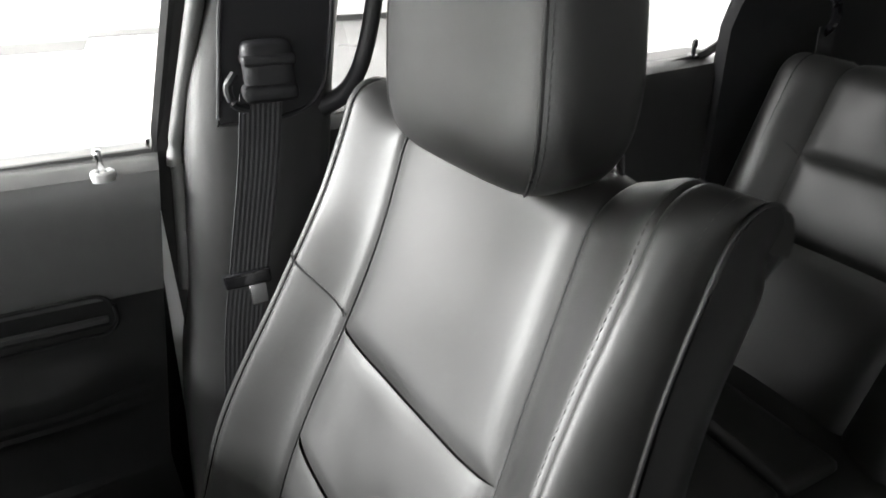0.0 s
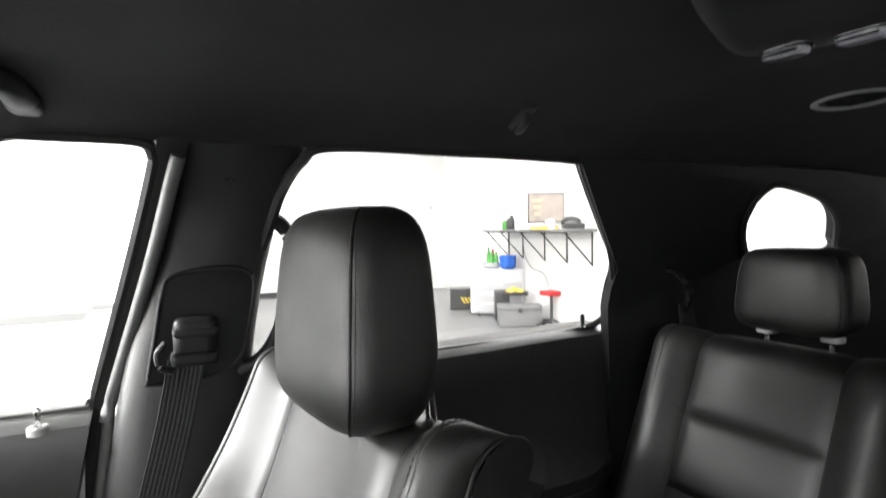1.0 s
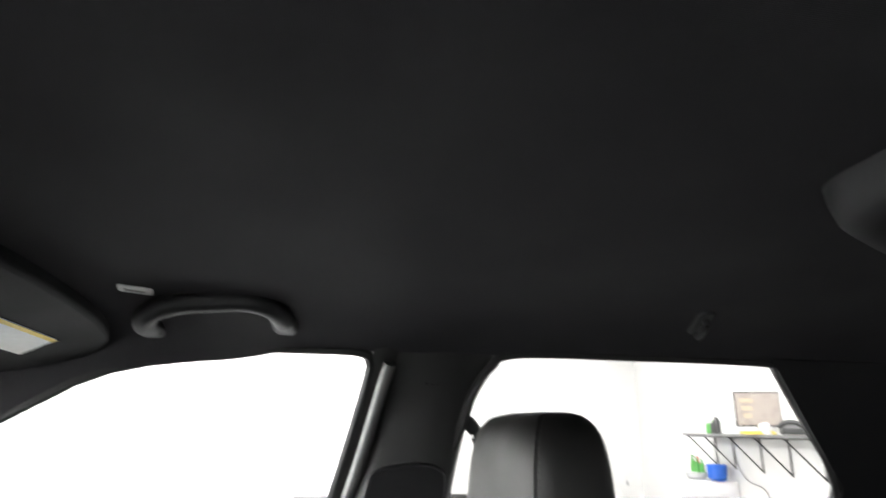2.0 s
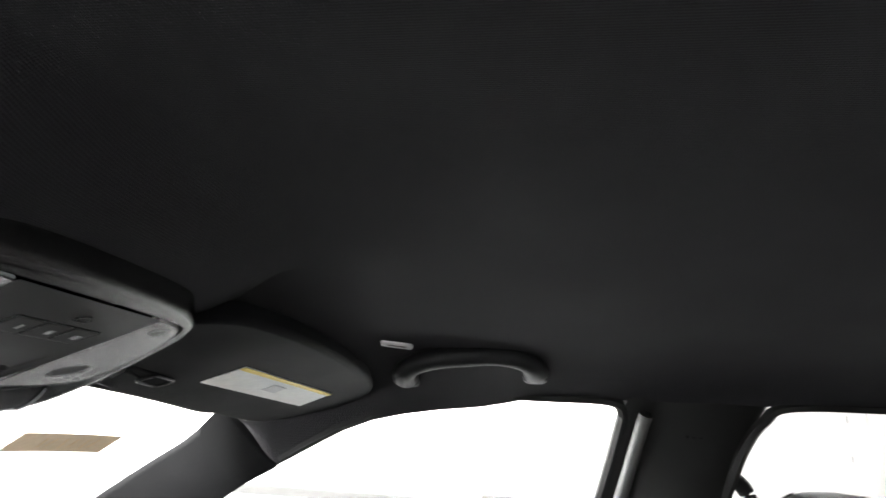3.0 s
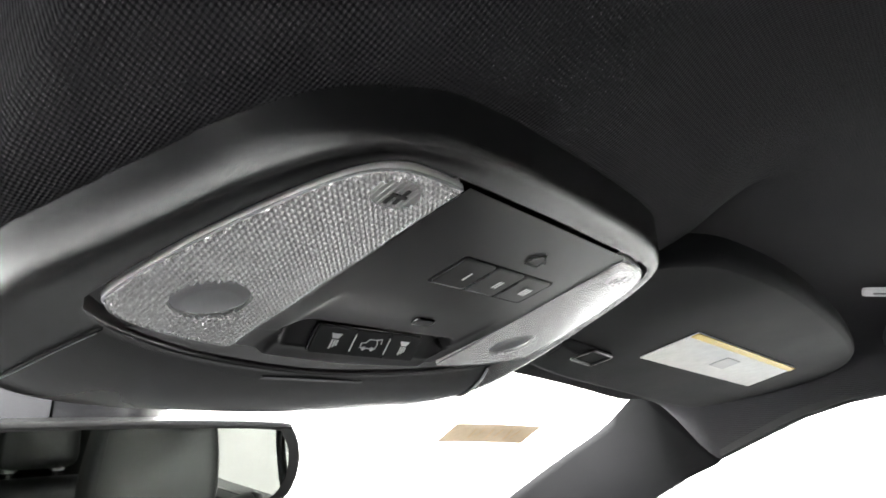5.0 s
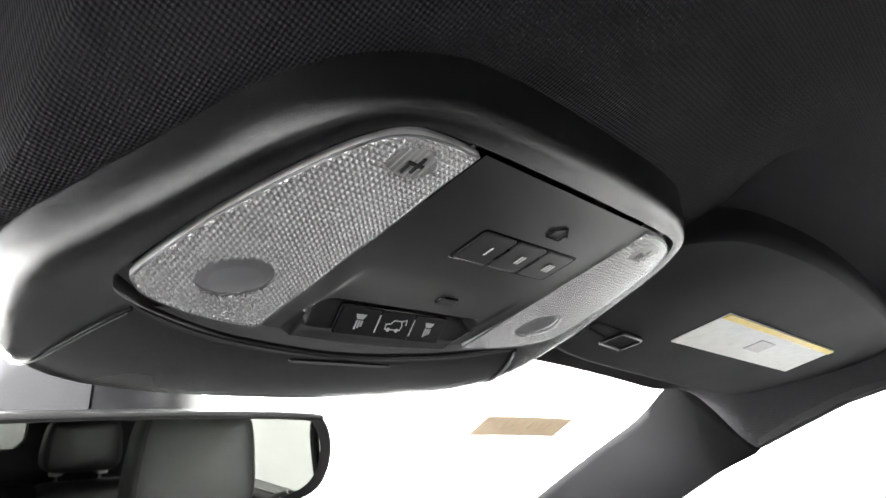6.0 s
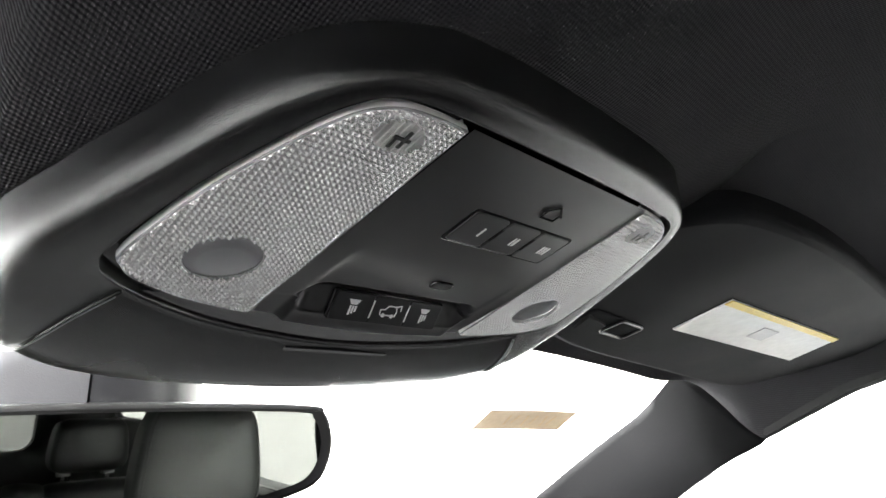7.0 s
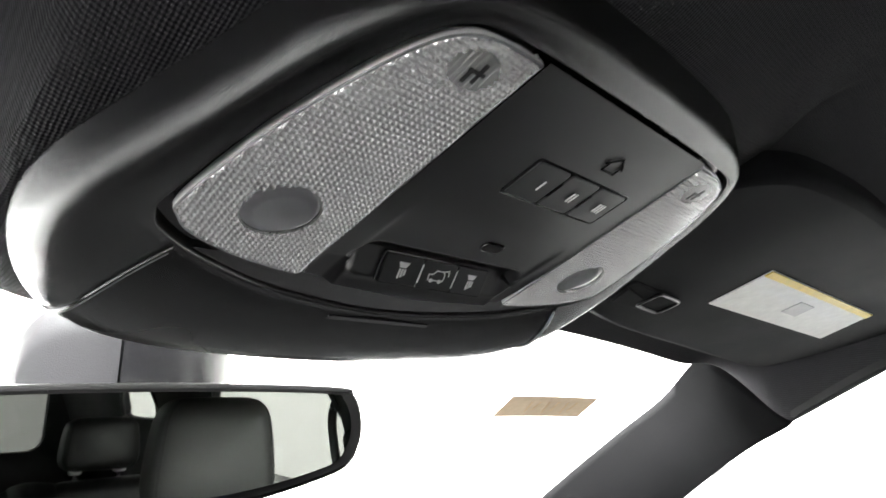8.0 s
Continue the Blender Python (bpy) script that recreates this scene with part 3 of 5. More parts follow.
tagged(part("windscreen", grid(screen_point, 24, 14), GLASS), "clear curved windscreen", "windscreen", kind="structure")

# ---------------------------------------------------------------- front passenger seat
SEAT_TURN, SEAT_LEAN = radians(8), radians(20)
SA = Vector((math.cos(SEAT_TURN), math.sin(SEAT_TURN), 0))
SF = Vector((-math.sin(SEAT_TURN), math.cos(SEAT_TURN), 0))
SN = SF * math.cos(SEAT_LEAN) + Vector((0, 0, 1)) * math.sin(SEAT_LEAN)
SH = Vector((0, 0, 1)) * math.cos(SEAT_LEAN) - SF * math.sin(SEAT_LEAN)
SC = Vector((0.375, -0.196, 1.0))


class Back:
    """The padded face of a seat back: a is across, h up along the back, d out of it."""

    def __init__(self, c, a, h, n, inner, outer, rise, top, bulge):
        self.c, self.a, self.h, self.n = c, a, h, n
        self.full = 0.030 if bulge else 0.0
        self.inner, self.outer, self.rise, self.top, self.bulge = inner, outer, rise, top, bulge

    def depth(self, a, h):
        w = abs(a)
        r = self.rise(h)
        edge_drop = 0.010 if self.bulge else 0.0
        d = -0.012 * math.cos(min(1, w / self.inner) * math.pi / 2) - edge_drop * min(1, w / self.inner) ** 5
        t = (w - self.inner) / (self.outer - self.inner)
        if t > 0:
            up = step(0, 0.84, t) if self.bulge else math.sin(min(1, t / 0.62) * math.pi / 2) ** 1.3
            down = math.sqrt(max(0, 1 - max(0, (t - 0.62) / 0.38) ** 2.2))
            d += (r + edge_drop) * up * (0.25 + 0.75 * down) - (0.07 - self.full * step(0.02, 0.22, h)) * (1 - down)
        return d

    def place(self, a, h):
        """Past the top the face rolls over to the back."""
        top = self.top(a)
        r = 0.050 - 0.012 * step(0.14, 0.22, abs(a)) if self.bulge else 0.050
        d = self.depth(a, min(h, top))
        if h > top - r:
            ang = min((h - top + r) / r, 3.0)
            h2 = top - r + r * math.sin(ang)
            d -= r * (1 - math.cos(ang))
            h = h2
        if self.bulge:
            low = self.bulge(h)
            a, d = a * (1 + 0.20 * low), d + 0.03 * low
        return self.c + self.a * a + self.h * h + self.n * d

    def lifted(self, a, h, lift):
        """A place a little off the face."""
        e = 0.002
        n = (self.place(a, h + e) - self.place(a, h - e)).cross(self.place(a + e, h) - self.place(a - e, h)).normalized()
        return self.place(a, h) + n * lift

    def panel(self, corners, nu, nv, puff=0.003, rim=0.014, sink=0.003, sag=(0, 0), lip=1.0):
        """A padded panel whose sides run from (a, h) rows low to high: lists of the left and right edge."""
        def f(u, v):
            left, right = corners
            a0, h0 = left(v)
            a1, h1 = right(v)
            a, h = a0 + (a1 - a0) * u, h0 + (h1 - h0) * u
            h -= (sag[0] + (sag[1] - sag[0]) * v) * (1 - abs(2 * u - 1) ** 1.6)
            p = self.place(a, h)
            e = 0.002
            n = (self.place(a, h + e) - self.place(a, h - e)).cross(self.place(a + e, h) - self.place(a - e, h)).normalized()
            wide = abs(a1 - a0)
            tall = (Vector(left(1)) - Vector(left(0))).length
            fall = [(1 - min(1, m / rim)) ** 2 for m in (u * wide, (1 - u) * wide, v * tall, (1 - v) * tall)]
            fall[3] *= lip
            lift = -sink * max(fall) + puff * (4 * u * (1 - u)) ** 0.7 * (4 * v * (1 - v)) ** 0.7
            return p + n * lift
        return grid(f, nu, nv)


def straight(a, h):
    """An edge through points (a, h), by share of the way."""
    pts = list(zip(a, h))
    def f(v):
        s = v * (len(pts) - 1)
        i = min(int(s), len(pts) - 2)
        t = s - i
        return (pts[i][0] + (pts[i + 1][0] - pts[i][0]) * t, pts[i][1] + (pts[i + 1][1] - pts[i][1]) * t)
    return f


def stitches(points, length=0.0045, gap=0.0065, radius=0.00055):
    """Short raised stitches along a line."""
    pts = [Vector(p) for p in points]
    bm = bmesh.new()
    way, nxt = 0.0, 0.0
    for p, q in zip(pts, pts[1:]):
        seg = (q - p).length
        while nxt < way + seg:
            o = p.lerp(q, (nxt - way) / seg)
            d = (q - p).normalized()
            side = d.orthogonal().normalized()
            up = d.cross(side)
            ends = []
            for t, r in ((-0.5, 0.3), (-0.3, 1), (0.3, 1), (0.5, 0.3)):
                ends.append([o + d * t * length + (side * math.cos(w) + up * math.sin(w)) * radius * r for w in (0, 1.57, 3.14, 4.71)])
            loft(ends, bm=bm)
            nxt += gap
        way += seg
    return bm


front_back = Back(SC, SA, SH, SN, 0.130, 0.232,
                  lambda h: 0.025 + 0.020 * step(0.25, 0.02, h) + 0.012 * step(0.08, -0.25, h),
                  lambda a: 0.268 - 0.008 * step(0.04, 0.10, abs(a)) + 0.016 * step(0.12, 0.20, abs(a)) - 0.002 * step(0.20, 0.245, abs(a)), lambda h: step(0.16, -0.24, h))
seat = thing("front_seat", "black leather front passenger seat with stitched side bolsters", "car seat", place=(0.385, -0.2, 0.42))
IN = 0.130
for name, h0, h1, sag in (("lower_back_panel", -0.40, -0.155, (0, 0.020)), ("middle_back_panel", -0.155, 0.0, (0.020, 0.009)), ("upper_back_panel", 0.0, 0.33, (0.009, 0))):
    part(name, front_back.panel((straight((-IN, -IN), (h0, h1)), straight((IN, IN), (h0, h1))), 48, 48, 0.0015, 0.026, 0.0058, sag=sag, lip=0.25), LEATHER, seat)


def side_point(s, u, v):
    """The side of the back between its front edge and the rear shell, in vinyl."""
    h = -0.40 + 0.76 * v
    p = front_back.place(s * 0.230, h)
    top = front_back.top(0.230)
    q = SC + SA * s * 0.222 * (1 + 0.2 * front_back.bulge(h)) + SH * min(h, front_back.top(0.23) - 0.055) + SN * -0.100
    w = u ** 0.8
    return p.lerp(q, w) + SA * s * 0.012 * math.sin(u * math.pi) * (1 - step(0.78, 0.92, v))


for s in (-1, 1):
    b = part("side_bolster", front_back.panel((straight((s * IN, s * IN), (-0.40, 0.36)), straight((s * 0.200, s * 0.200), (-0.40, 0.36))), 28, 90, 0.0015, 0.008, 0.0045), LEATHER, seat)
    part("outer_bolster", front_back.panel((straight((s * 0.200, s * 0.200), (-0.40, 0.36)), straight((s * 0.230, s * 0.230), (-0.40, 0.36))), 24, 90, 0.001, 0.006, 0.0022), LEATHER, seat)
    for off in (-0.005, 0.005):
        line = [front_back.lifted(s * (0.200 + off), -0.38 + 0.70 * k / 70, 0.0003) for k in range(71)]
        part("stitching", stitches(line), THREAD, b)
    # the side of the back, in vinyl
    part("side_panel", grid(lambda u, v: side_point(s, u, v), 14, 70), LEATHER_SIDE, seat)
    line = [front_back.lifted(s * 0.2290, -0.38 + 0.72 * k / 90, 0.0003) for k in range(91)]
    part("piping", tube([p for p in line], 0.0018, 8), LEATHER_SIDE, b)
    part("stitching", stitches([front_back.lifted(s * 0.2215, -0.38 + 0.70 * k / 80, 0.0002) for k in range(81)]), THREAD, b)
    part("crease", tube([front_back.lifted(s * IN, -0.39 + 0.64 * k / 80, -0.0040) for k in range(81)], 0.0012, 6), LEATHER_SIDE, b)
part("back_shell", grid(lambda u, v: SC + SA * (2 * u - 1) * (0.223 - 0.02 * v ** 4) + SH * (-0.40 + 0.60 * v) + SN * (-0.105 + 0.02 * v ** 4), 10, 20), LEATHER_SIDE, seat, thick=0.01)
cush = box((0.50, 0.48, 0.16), (0, 0, 0), 0.05, 4)
bmesh.ops.transform(cush, matrix=Matrix.Translation((0.37, 0.10, 0.62)) @ pose(0, 0, 0, 8, 0, 8), verts=cush.verts)
part("seat_cushion", cush, LEATHER, seat)
part("seat_base", box((0.42, 0.40, 0.14), (0.38, 0.06, 0.49), 0.02), PLASTIC, seat)


def headrest(parent, c, a, f, w, tall, deep, tilt=0.0, taper=0.86, name="headrest"):
    """A padded headrest with a flat front, a crisp seam round the front and padded sides: c is the middle of its underside, a across, f to the front."""
    up = Vector((0, 0, 1)) * math.cos(tilt) + f * math.sin(tilt)

    def at(ang, v, out=0.0):
        t = 2 * v - 1
        close = (1 - abs(t) ** 6.0) ** (1 / 2.4)
        k = 1 - (1 - taper) * max(0, (v - 0.25) / 0.75) ** 1.6 - 0.05 * max(0, (0.25 - v) / 0.25) ** 1.5
        ca, sa = math.cos(ang), math.sin(ang)
        e = 2 / 5.5
        x = math.copysign(abs(ca) ** e, ca) * w / 2 * k * (0.55 + 0.45 * close)
        y = math.copysign(abs(sa) ** e, sa) * deep / 2 * (0.35 + 0.65 * close)
        if sa > 0:
            y += 0.012 * (1 - (x / (w / 2)) ** 2) * close - 0.016 * v * v
        else:
            y *= (1 - 0.15 * v) * (1 - 0.45 * max(0, (0.40 - v) / 0.40) ** 1.5)
        p = c + a * x + f * y + up * tall * (v + 0.045 * (1 - (2 * x / w) ** 2) * max(0, v - 0.6))
        if out:
            p = p + (p - (c + up * tall * 0.5)).normalized() * out
        return p

    n, m = 64, 34
    vs = [0.5 - 0.5 * math.cos(math.pi * j / m) for j in range(m + 1)]
    head = part(name, loft([[at(2 * math.pi * i / n, v) for i in range(n)] for v in vs]), LEATHER, parent, sharp=70)
    for ang in (math.pi * 0.235, math.pi * 0.765):
        line = [at(ang, 0.03 + 0.95 * k / 60, 0.0004) for k in range(61)]
        part("piping", tube(line, 0.0016, 6), LEATHER_SIDE, head)
        part("stitching", stitches([at(ang + (-0.12 if ang < 1.5 else 0.12), 0.03 + 0.95 * k / 60, 0.0006) for k in range(61)]), THREAD, head)
    return head


HA = Vector((math.cos(radians(5)), math.sin(radians(5)), 0))
HF = Vector((-HA.y, HA.x, 0))
HC = Vector((0.380, -0.297, 1.216))
headrest(seat, HC, HA, HF, 0.246, 0.217, 0.108, 0.0)
for s in (-1, 1):
    part("headrest_post", tube([HC + HA * s * 0.099 + HF * -0.050 + Vector((0, 0, -0.05)), HC + HA * s * 0.094 + HF * -0.040 + Vector((0, 0, 0.05))], 0.006, 10), CHROME, seat)
    part("post_collar", slab(rounded(0.040, 0.030, 0.012), 0.012, 0.003, Matrix.Translation(HC + HA * s * 0.099 + HF * -0.048 + Vector((0, 0, -0.018))) @ pose(0, 0, 0, 0, 0, 5)), MATTE, seat)
# the short stitched seam across the outer bolster
def across(t):
    a = 0.130 + 0.095 * t
    return front_back.lifted(a, 0.012 + 0.055 * t, 0.0012)


cross = part("cross_seam", tube([across(k / 20) for k in range(21)], 0.0012, 5), LEATHER_SIDE, seat)
part("stitching", stitches([across(k / 20) + SH * 0.003 for k in range(21)], radius=0.0005), THREAD, cross)
part("top_trim", box((0.22, 0.09, 0.05), tuple(HC + HF * -0.055 + Vector((0, 0, -0.056))), 0.02, 3), LEATHER, seat)

seat["group"] = "front seats"
copy_thing(seat, Matrix.Translation((-0.385, -0.2, 0.42)) @ Matrix.Diagonal((-1, 1, 1, 1)))["label"] = "black leather driver seat with stitched side bolsters"

# ---------------------------------------------------------------- overhead console
CX = -0.004
CM = Matrix.Translation((CX, 0.30, console_z(0.30))) @ pose(0, 0, 0, math.degrees(-math.atan(0.38)))
CK = math.sqrt(1 + 0.38 ** 2)


def flat(points):
    """Points given as (x from the console's middle, y) on its sloping face."""
    return [(x, (y - 0.30) * CK) for x, y in points]


def mirrored(half):
    return half + [(-x, y) for x, y in reversed(half) if abs(x) > 1e-6]


INNER = mirrored([(0, 0.245), (0.055, 0.2457), (0.0795, 0.248), (0.0912, 0.2572), (0.1010, 0.2748), (0.1118, 0.3025), (0.1200, 0.334), (0.1195, 0.341), (0.1150, 0.349), (0.097, 0.361), (0.06, 0.375), (0, 0.383)])
OUTER = mirrored(OUTER_HALF)


def ringed(outline, n=200):
    return [tuple(p) for p in curve(outline + outline[:1], n)[:-1]]


console = thing("overhead_console", "black overhead console with two clear map lamps and buttons", "console", place=(0, 0.30, 1.58))
def fan(outline, n=240, skew=0.0):
    """n points of the outline round the console's middle; skew turns the spokes forwards beside the front cover."""
    ring_pts = ringed(flat(outline), 600)
    ang = np.unwrap([math.atan2(y - 0.012, x) for x, y in ring_pts])
    way = ang if ang[-1] > ang[0] else -ang
    want = way[0] + 2 * math.pi * np.arange(n) / n
    want = want + skew * np.sin(2 * want) * np.clip(np.sin(want) * (1 if ang[-1] > ang[0] else -1) + 0.35, 0, 1)
    want = np.mod(want - way[0], 2 * math.pi) + way[0]
    return [(float(np.interp(w, way, [p[0] for p in ring_pts], period=2 * math.pi)), float(np.interp(w, way, [p[1] for p in ring_pts], period=2 * math.pi))) for w in want]


inner, outer = fan(INNER), fan(OUTER, skew=0.28)


def on_face(x, y, z=0.0):
    return CM @ Vector((x, (y - 0.30) * CK, z))


BEZEL = [(0.0, 0.010), (0.0, 0.0002), (0.05, -0.0006), (0.2, -0.0008), (0.42, -0.0006), (0.56, 0.0002), (0.67, 0.0020), (0.755, 0.0046), (0.83, 0.0080), (0.89, 0.0112), (0.945, 0.0142), (1.0, 0.0172), (1.01, 0.022), (1.02, 0.05)]
FRONT = [(0.0, 0.010), (0.0, 0.0010), (0.05, 0.0002), (0.2, -0.0012), (0.42, -0.0028), (0.56, -0.0034), (0.67, -0.0034), (0.755, -0.0028), (0.83, -0.0014), (0.89, 0.0004), (0.945, 0.0030), (1.0, 0.0075), (1.0, 0.022), (1.0, 0.05)]


def bezel_point(i, t, zs, zf):
    """A place on the spoke i of the bezel; the front cover is flatter than the sides."""
    j = i + 2.7 * t * (max(0, 1 - abs(i - first) / 22) - max(0, 1 - abs(i - last) / 22))
    n, f = int(math.floor(j)), j - math.floor(j)
    a, b = inner[i], Vector(outer[n % spokes]).lerp(Vector(outer[(n + 1) % spokes]), f)
    w = step(0.055, 0.115, b[1])
    return CM @ Vector((a[0] + (b[0] - a[0]) * t, a[1] + (b[1] - a[1]) * t, zs + (zf - zs) * w))


PROFILE = [(t, zs, zf) for (t, zs), (_, zf) in zip(curve(BEZEL, 42), curve(FRONT, 42))]
cover_spokes = [i for i, p in enumerate(inner) if p[1] > 0.0588]
spokes = len(inner)
first = next(i for i in cover_spokes if (i - 1) % spokes not in cover_spokes)
count = len(cover_spokes)
last = (first + count - 1) % spokes
for name, start, many, mat, label in (("bezel", first + count - 1, spokes - count + 2, PLASTIC, "grained black plastic bezel"), ("front_cover", first, count - 1, COVER, "smooth black front cover of the console")):
    rows = [[bezel_point((start + k) % spokes, t, zs, zf) for k in range(many + 1)] for t, zs, zf in PROFILE]
    made = part(name, loft(rows, False, False), mat, console, label, sharp=60)
    bezel = made if name == "bezel" else bezel
front_cover = made


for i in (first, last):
    part("bezel_joint", tube([bezel_point(i, t, zs - 0.0002, zf - 0.0002) for t, zs, zf in PROFILE if 0.02 < t < 0.995], 0.0008, 8), GLOSSY, bezel)
    # a pale line beside the joint draws its highlight
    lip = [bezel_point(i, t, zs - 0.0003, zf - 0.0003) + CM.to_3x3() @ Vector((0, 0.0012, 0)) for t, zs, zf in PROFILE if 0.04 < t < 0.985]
    part("joint_highlight", tube(lip, 0.0008, 6), JOINT_SHINE, front_cover, "pale strip painting the light caught along the joint")
for s in (-1, 1):
    edge_strip = [p for p in inner if s * p[0] > 0.0555]
    edge_strip.sort(key=lambda p: math.atan2(p[1] - 0.012, s * p[0] - 0.0555))
    part("lamp_surround", slab(edge_strip, 0.002, 0, CM @ Matrix.Translation((0, 0, 0.0036))), GLOSSY, console)
part("pull_slot", slab(flat(rounded(0.062, 0.0034, 0.0016, 4, 0.004, 0.3885)), 0.002, 0.0004, CM @ Matrix.Translation((0, 0, -0.0009))), GLOSSY, front_cover)
part("backing", slab([(x * 0.995, y) for x, y in inner], 0.004, 0, CM @ Matrix.Translation((0, 0, 0.012))), GLOSSY, console)


def inside(p, poly):
    hit = False
    for (x0, y0), (x1, y1) in zip(poly, poly[1:] + poly[:1]):
        if (y0 > p[1]) != (y1 > p[1]) and p[0] < (x1 - x0) * (p[1] - y0) / (y1 - y0) + x0:
            hit = not hit
    return hit


def shrink(poly, d):
    """The outline moved inwards by about d."""
    out, n = [], len(poly)
    turn = sum(poly[i - 1][0] * poly[i][1] - poly[i][0] * poly[i - 1][1] for i in range(n))
    for i in range(n):
        a, b = Vector(poly[i - 1]), Vector(poly[(i + 1) % n])
        t = (b - a).normalized()
        m = Vector((-t.y, t.x)) * (1 if turn > 0 else -1)
        out.append((poly[i][0] + m.x * d, poly[i][1] + m.y * d))
    return out


def domes(poly, cell, tall, skip):
    """A sheet of small rounded cells over a lens, flat at its border and at the skipped places."""
    ring_in = np.array(shrink(poly, 0.0005))
    p, q = ring_in, np.roll(ring_in, -1, axis=0)
    n = 6
    e = cell / n
    xs = np.arange(p[:, 0].min(), p[:, 0].max(), e)
    ys = np.arange(p[:, 1].min(), p[:, 1].max(), e)
    gx, gy = np.meshgrid(xs, ys)
    near = np.full(gx.shape, 9.0)
    odd = np.zeros(gx.shape, bool)
    for a, b in zip(p, q):
        d = b - a
        t = np.clip(((gx - a[0]) * d[0] + (gy - a[1]) * d[1]) / max(d @ d, 1e-12), 0, 1)
        near = np.minimum(near, np.hypot(gx - a[0] - d[0] * t, gy - a[1] - d[1] * t))
        if a[1] != b[1]:
            odd ^= ((a[1] > gy) != (b[1] > gy)) & (gx < d[0] * (gy - a[1]) / d[1] + a[0])
    h = (np.abs(np.sin(np.pi * gx / cell) * np.sin(np.pi * gy / cell))) ** 0.9 * tall * np.clip(near / 0.0005, 0, 1)
    gone = skip(gx, gy)
    ok = odd & ~gone
    me_points = [CM @ Vector((float(x), float(y), float(-z))) for x, y, z in zip(gx.ravel(), gy.ravel(), h.ravel())]
    bm = bmesh.new()
    w = gx.shape[1]
    made = {}
    good = ok[:-1, :-1] & ok[1:, :-1] & ok[:-1, 1:] & ok[1:, 1:]
    for r, c in zip(*np.nonzero(good)):
        quad = []
        for k in (r * w + c, r * w + c + 1, (r + 1) * w + c + 1, (r + 1) * w + c):
            if k not in made:
                made[k] = bm.verts.new(me_points[k])
            quad.append(made[k])
        bm.faces.new(quad)
    return bm


LENS_HALF = [(0.0545, 0.2485), (0.066, 0.2485), (0.079, 0.2505), (0.089, 0.258), (0.099, 0.276), (0.1095, 0.303), (0.1165, 0.333), (0.1145, 0.340), (0.108, 0.3465), (0.092, 0.3535), (0.076, 0.3575), (0.0625, 0.3595), (0.0605, 0.357)]
for s in (-1, 1):
    outline = flat([(s * x, y) for x, y in curve(LENS_HALF, 72)])
    lens = part("lamp_lens", slab(outline, 0.0022, 0.0005, CM @ Matrix.Translation((0, 0, -0.0008))), LENS, console, "clear ribbed map lamp lens")
    spot = (s * 0.087, (0.328 - 0.30) * CK)
    logo = (s * 0.072, (0.259 - 0.30) * CK)
    skip = lambda x, y: (np.hypot(x - spot[0], y - spot[1]) < 0.0128) | (np.hypot((x - logo[0]) / 0.0080, (y - logo[1]) / 0.0062) < 1)
    facets = domes(outline, 0.0021, 0.0014, skip)
    bmesh.ops.translate(facets, vec=CM.to_3x3() @ Vector((0, 0, -0.00085)), verts=facets.verts)
    tagged(part("facet_relief", facets, FACET, lens, sharp=80), kind="stuff")
    dome = [[CM @ Vector((spot[0] + r * math.cos(k * math.pi / 24), spot[1] + r * math.sin(k * math.pi / 24), z)) for k in range(48)] for r, z in ((0.0129, -0.0004), (0.0126, -0.0012), (0.0110, -0.0020), (0.0085, -0.0027), (0.0055, -0.0032), (0.0025, -0.0034), (0.0004, -0.0035))]
    part("spot_lens", loft(dome), FROST, lens, "round frosted reading spot", sharp=70)
    for k in range(7):
        part("rib", box((0.0011, 0.0122 * math.sqrt(max(0.1, 1 - ((k - 3) / 3.9) ** 2)), 0.0006), tuple(CM @ Vector((logo[0] - 0.006 + 0.002 * k, logo[1], -0.0011))), 0.0002, 1, CM.to_3x3()), LENS, lens)
    for dx, dy, w, d in ((0.001, 0.0, 0.006, 0.0012), (0.002, 0.0, 0.0012, 0.007), (-0.001, 0.0025, 0.0012, 0.004)):
        part("mark", box((w, d, 0.0004), tuple(CM @ Vector((logo[0] + dx, logo[1] + dy, -0.0017))), 0, 1, CM.to_3x3()), STEEL, lens)
    part("lens_cover", slab(shrink(outline, 0.0006), 0.0002, 0, CM @ Matrix.Translation((0, 0, -0.0026))), CLEARCOVER, lens, "smooth clear outer face of the lens")
    rim_line = [CM @ Vector((x, y, -0.0010)) for x, y in shrink(outline, 0.0004)]
    part("lens_rim", tube(rim_line, 0.00045, 6, ring=True), FROST, lens)
    part("reflector", slab(shrink(outline, 0.001), 0.0015, 0, CM @ Matrix.Translation((0, 0, 0.0017))), REFLECTOR, lens)

band = [p for p in inner if p[1] > (0.3585 - 0.30) * CK]
band.sort(key=lambda p: p[0])
band = [(x * 0.995, y - 0.0006) for x, y in band] + [(band[-1][0], (0.3575 - 0.30) * CK), (band[0][0], (0.3575 - 0.30) * CK)]
part("front_band", slab(band, 0.002, 0, CM @ Matrix.Translation((0, 0, 0.0018))), GLOSSY, console, "gloss black strip ahead of the lamps")

# the middle plate, which dips to the switches at its front
def plate_half(y):
    return lerp_table([(0.2455, 0.0535), (0.357, 0.0600), (0.374, 0.058)], y)


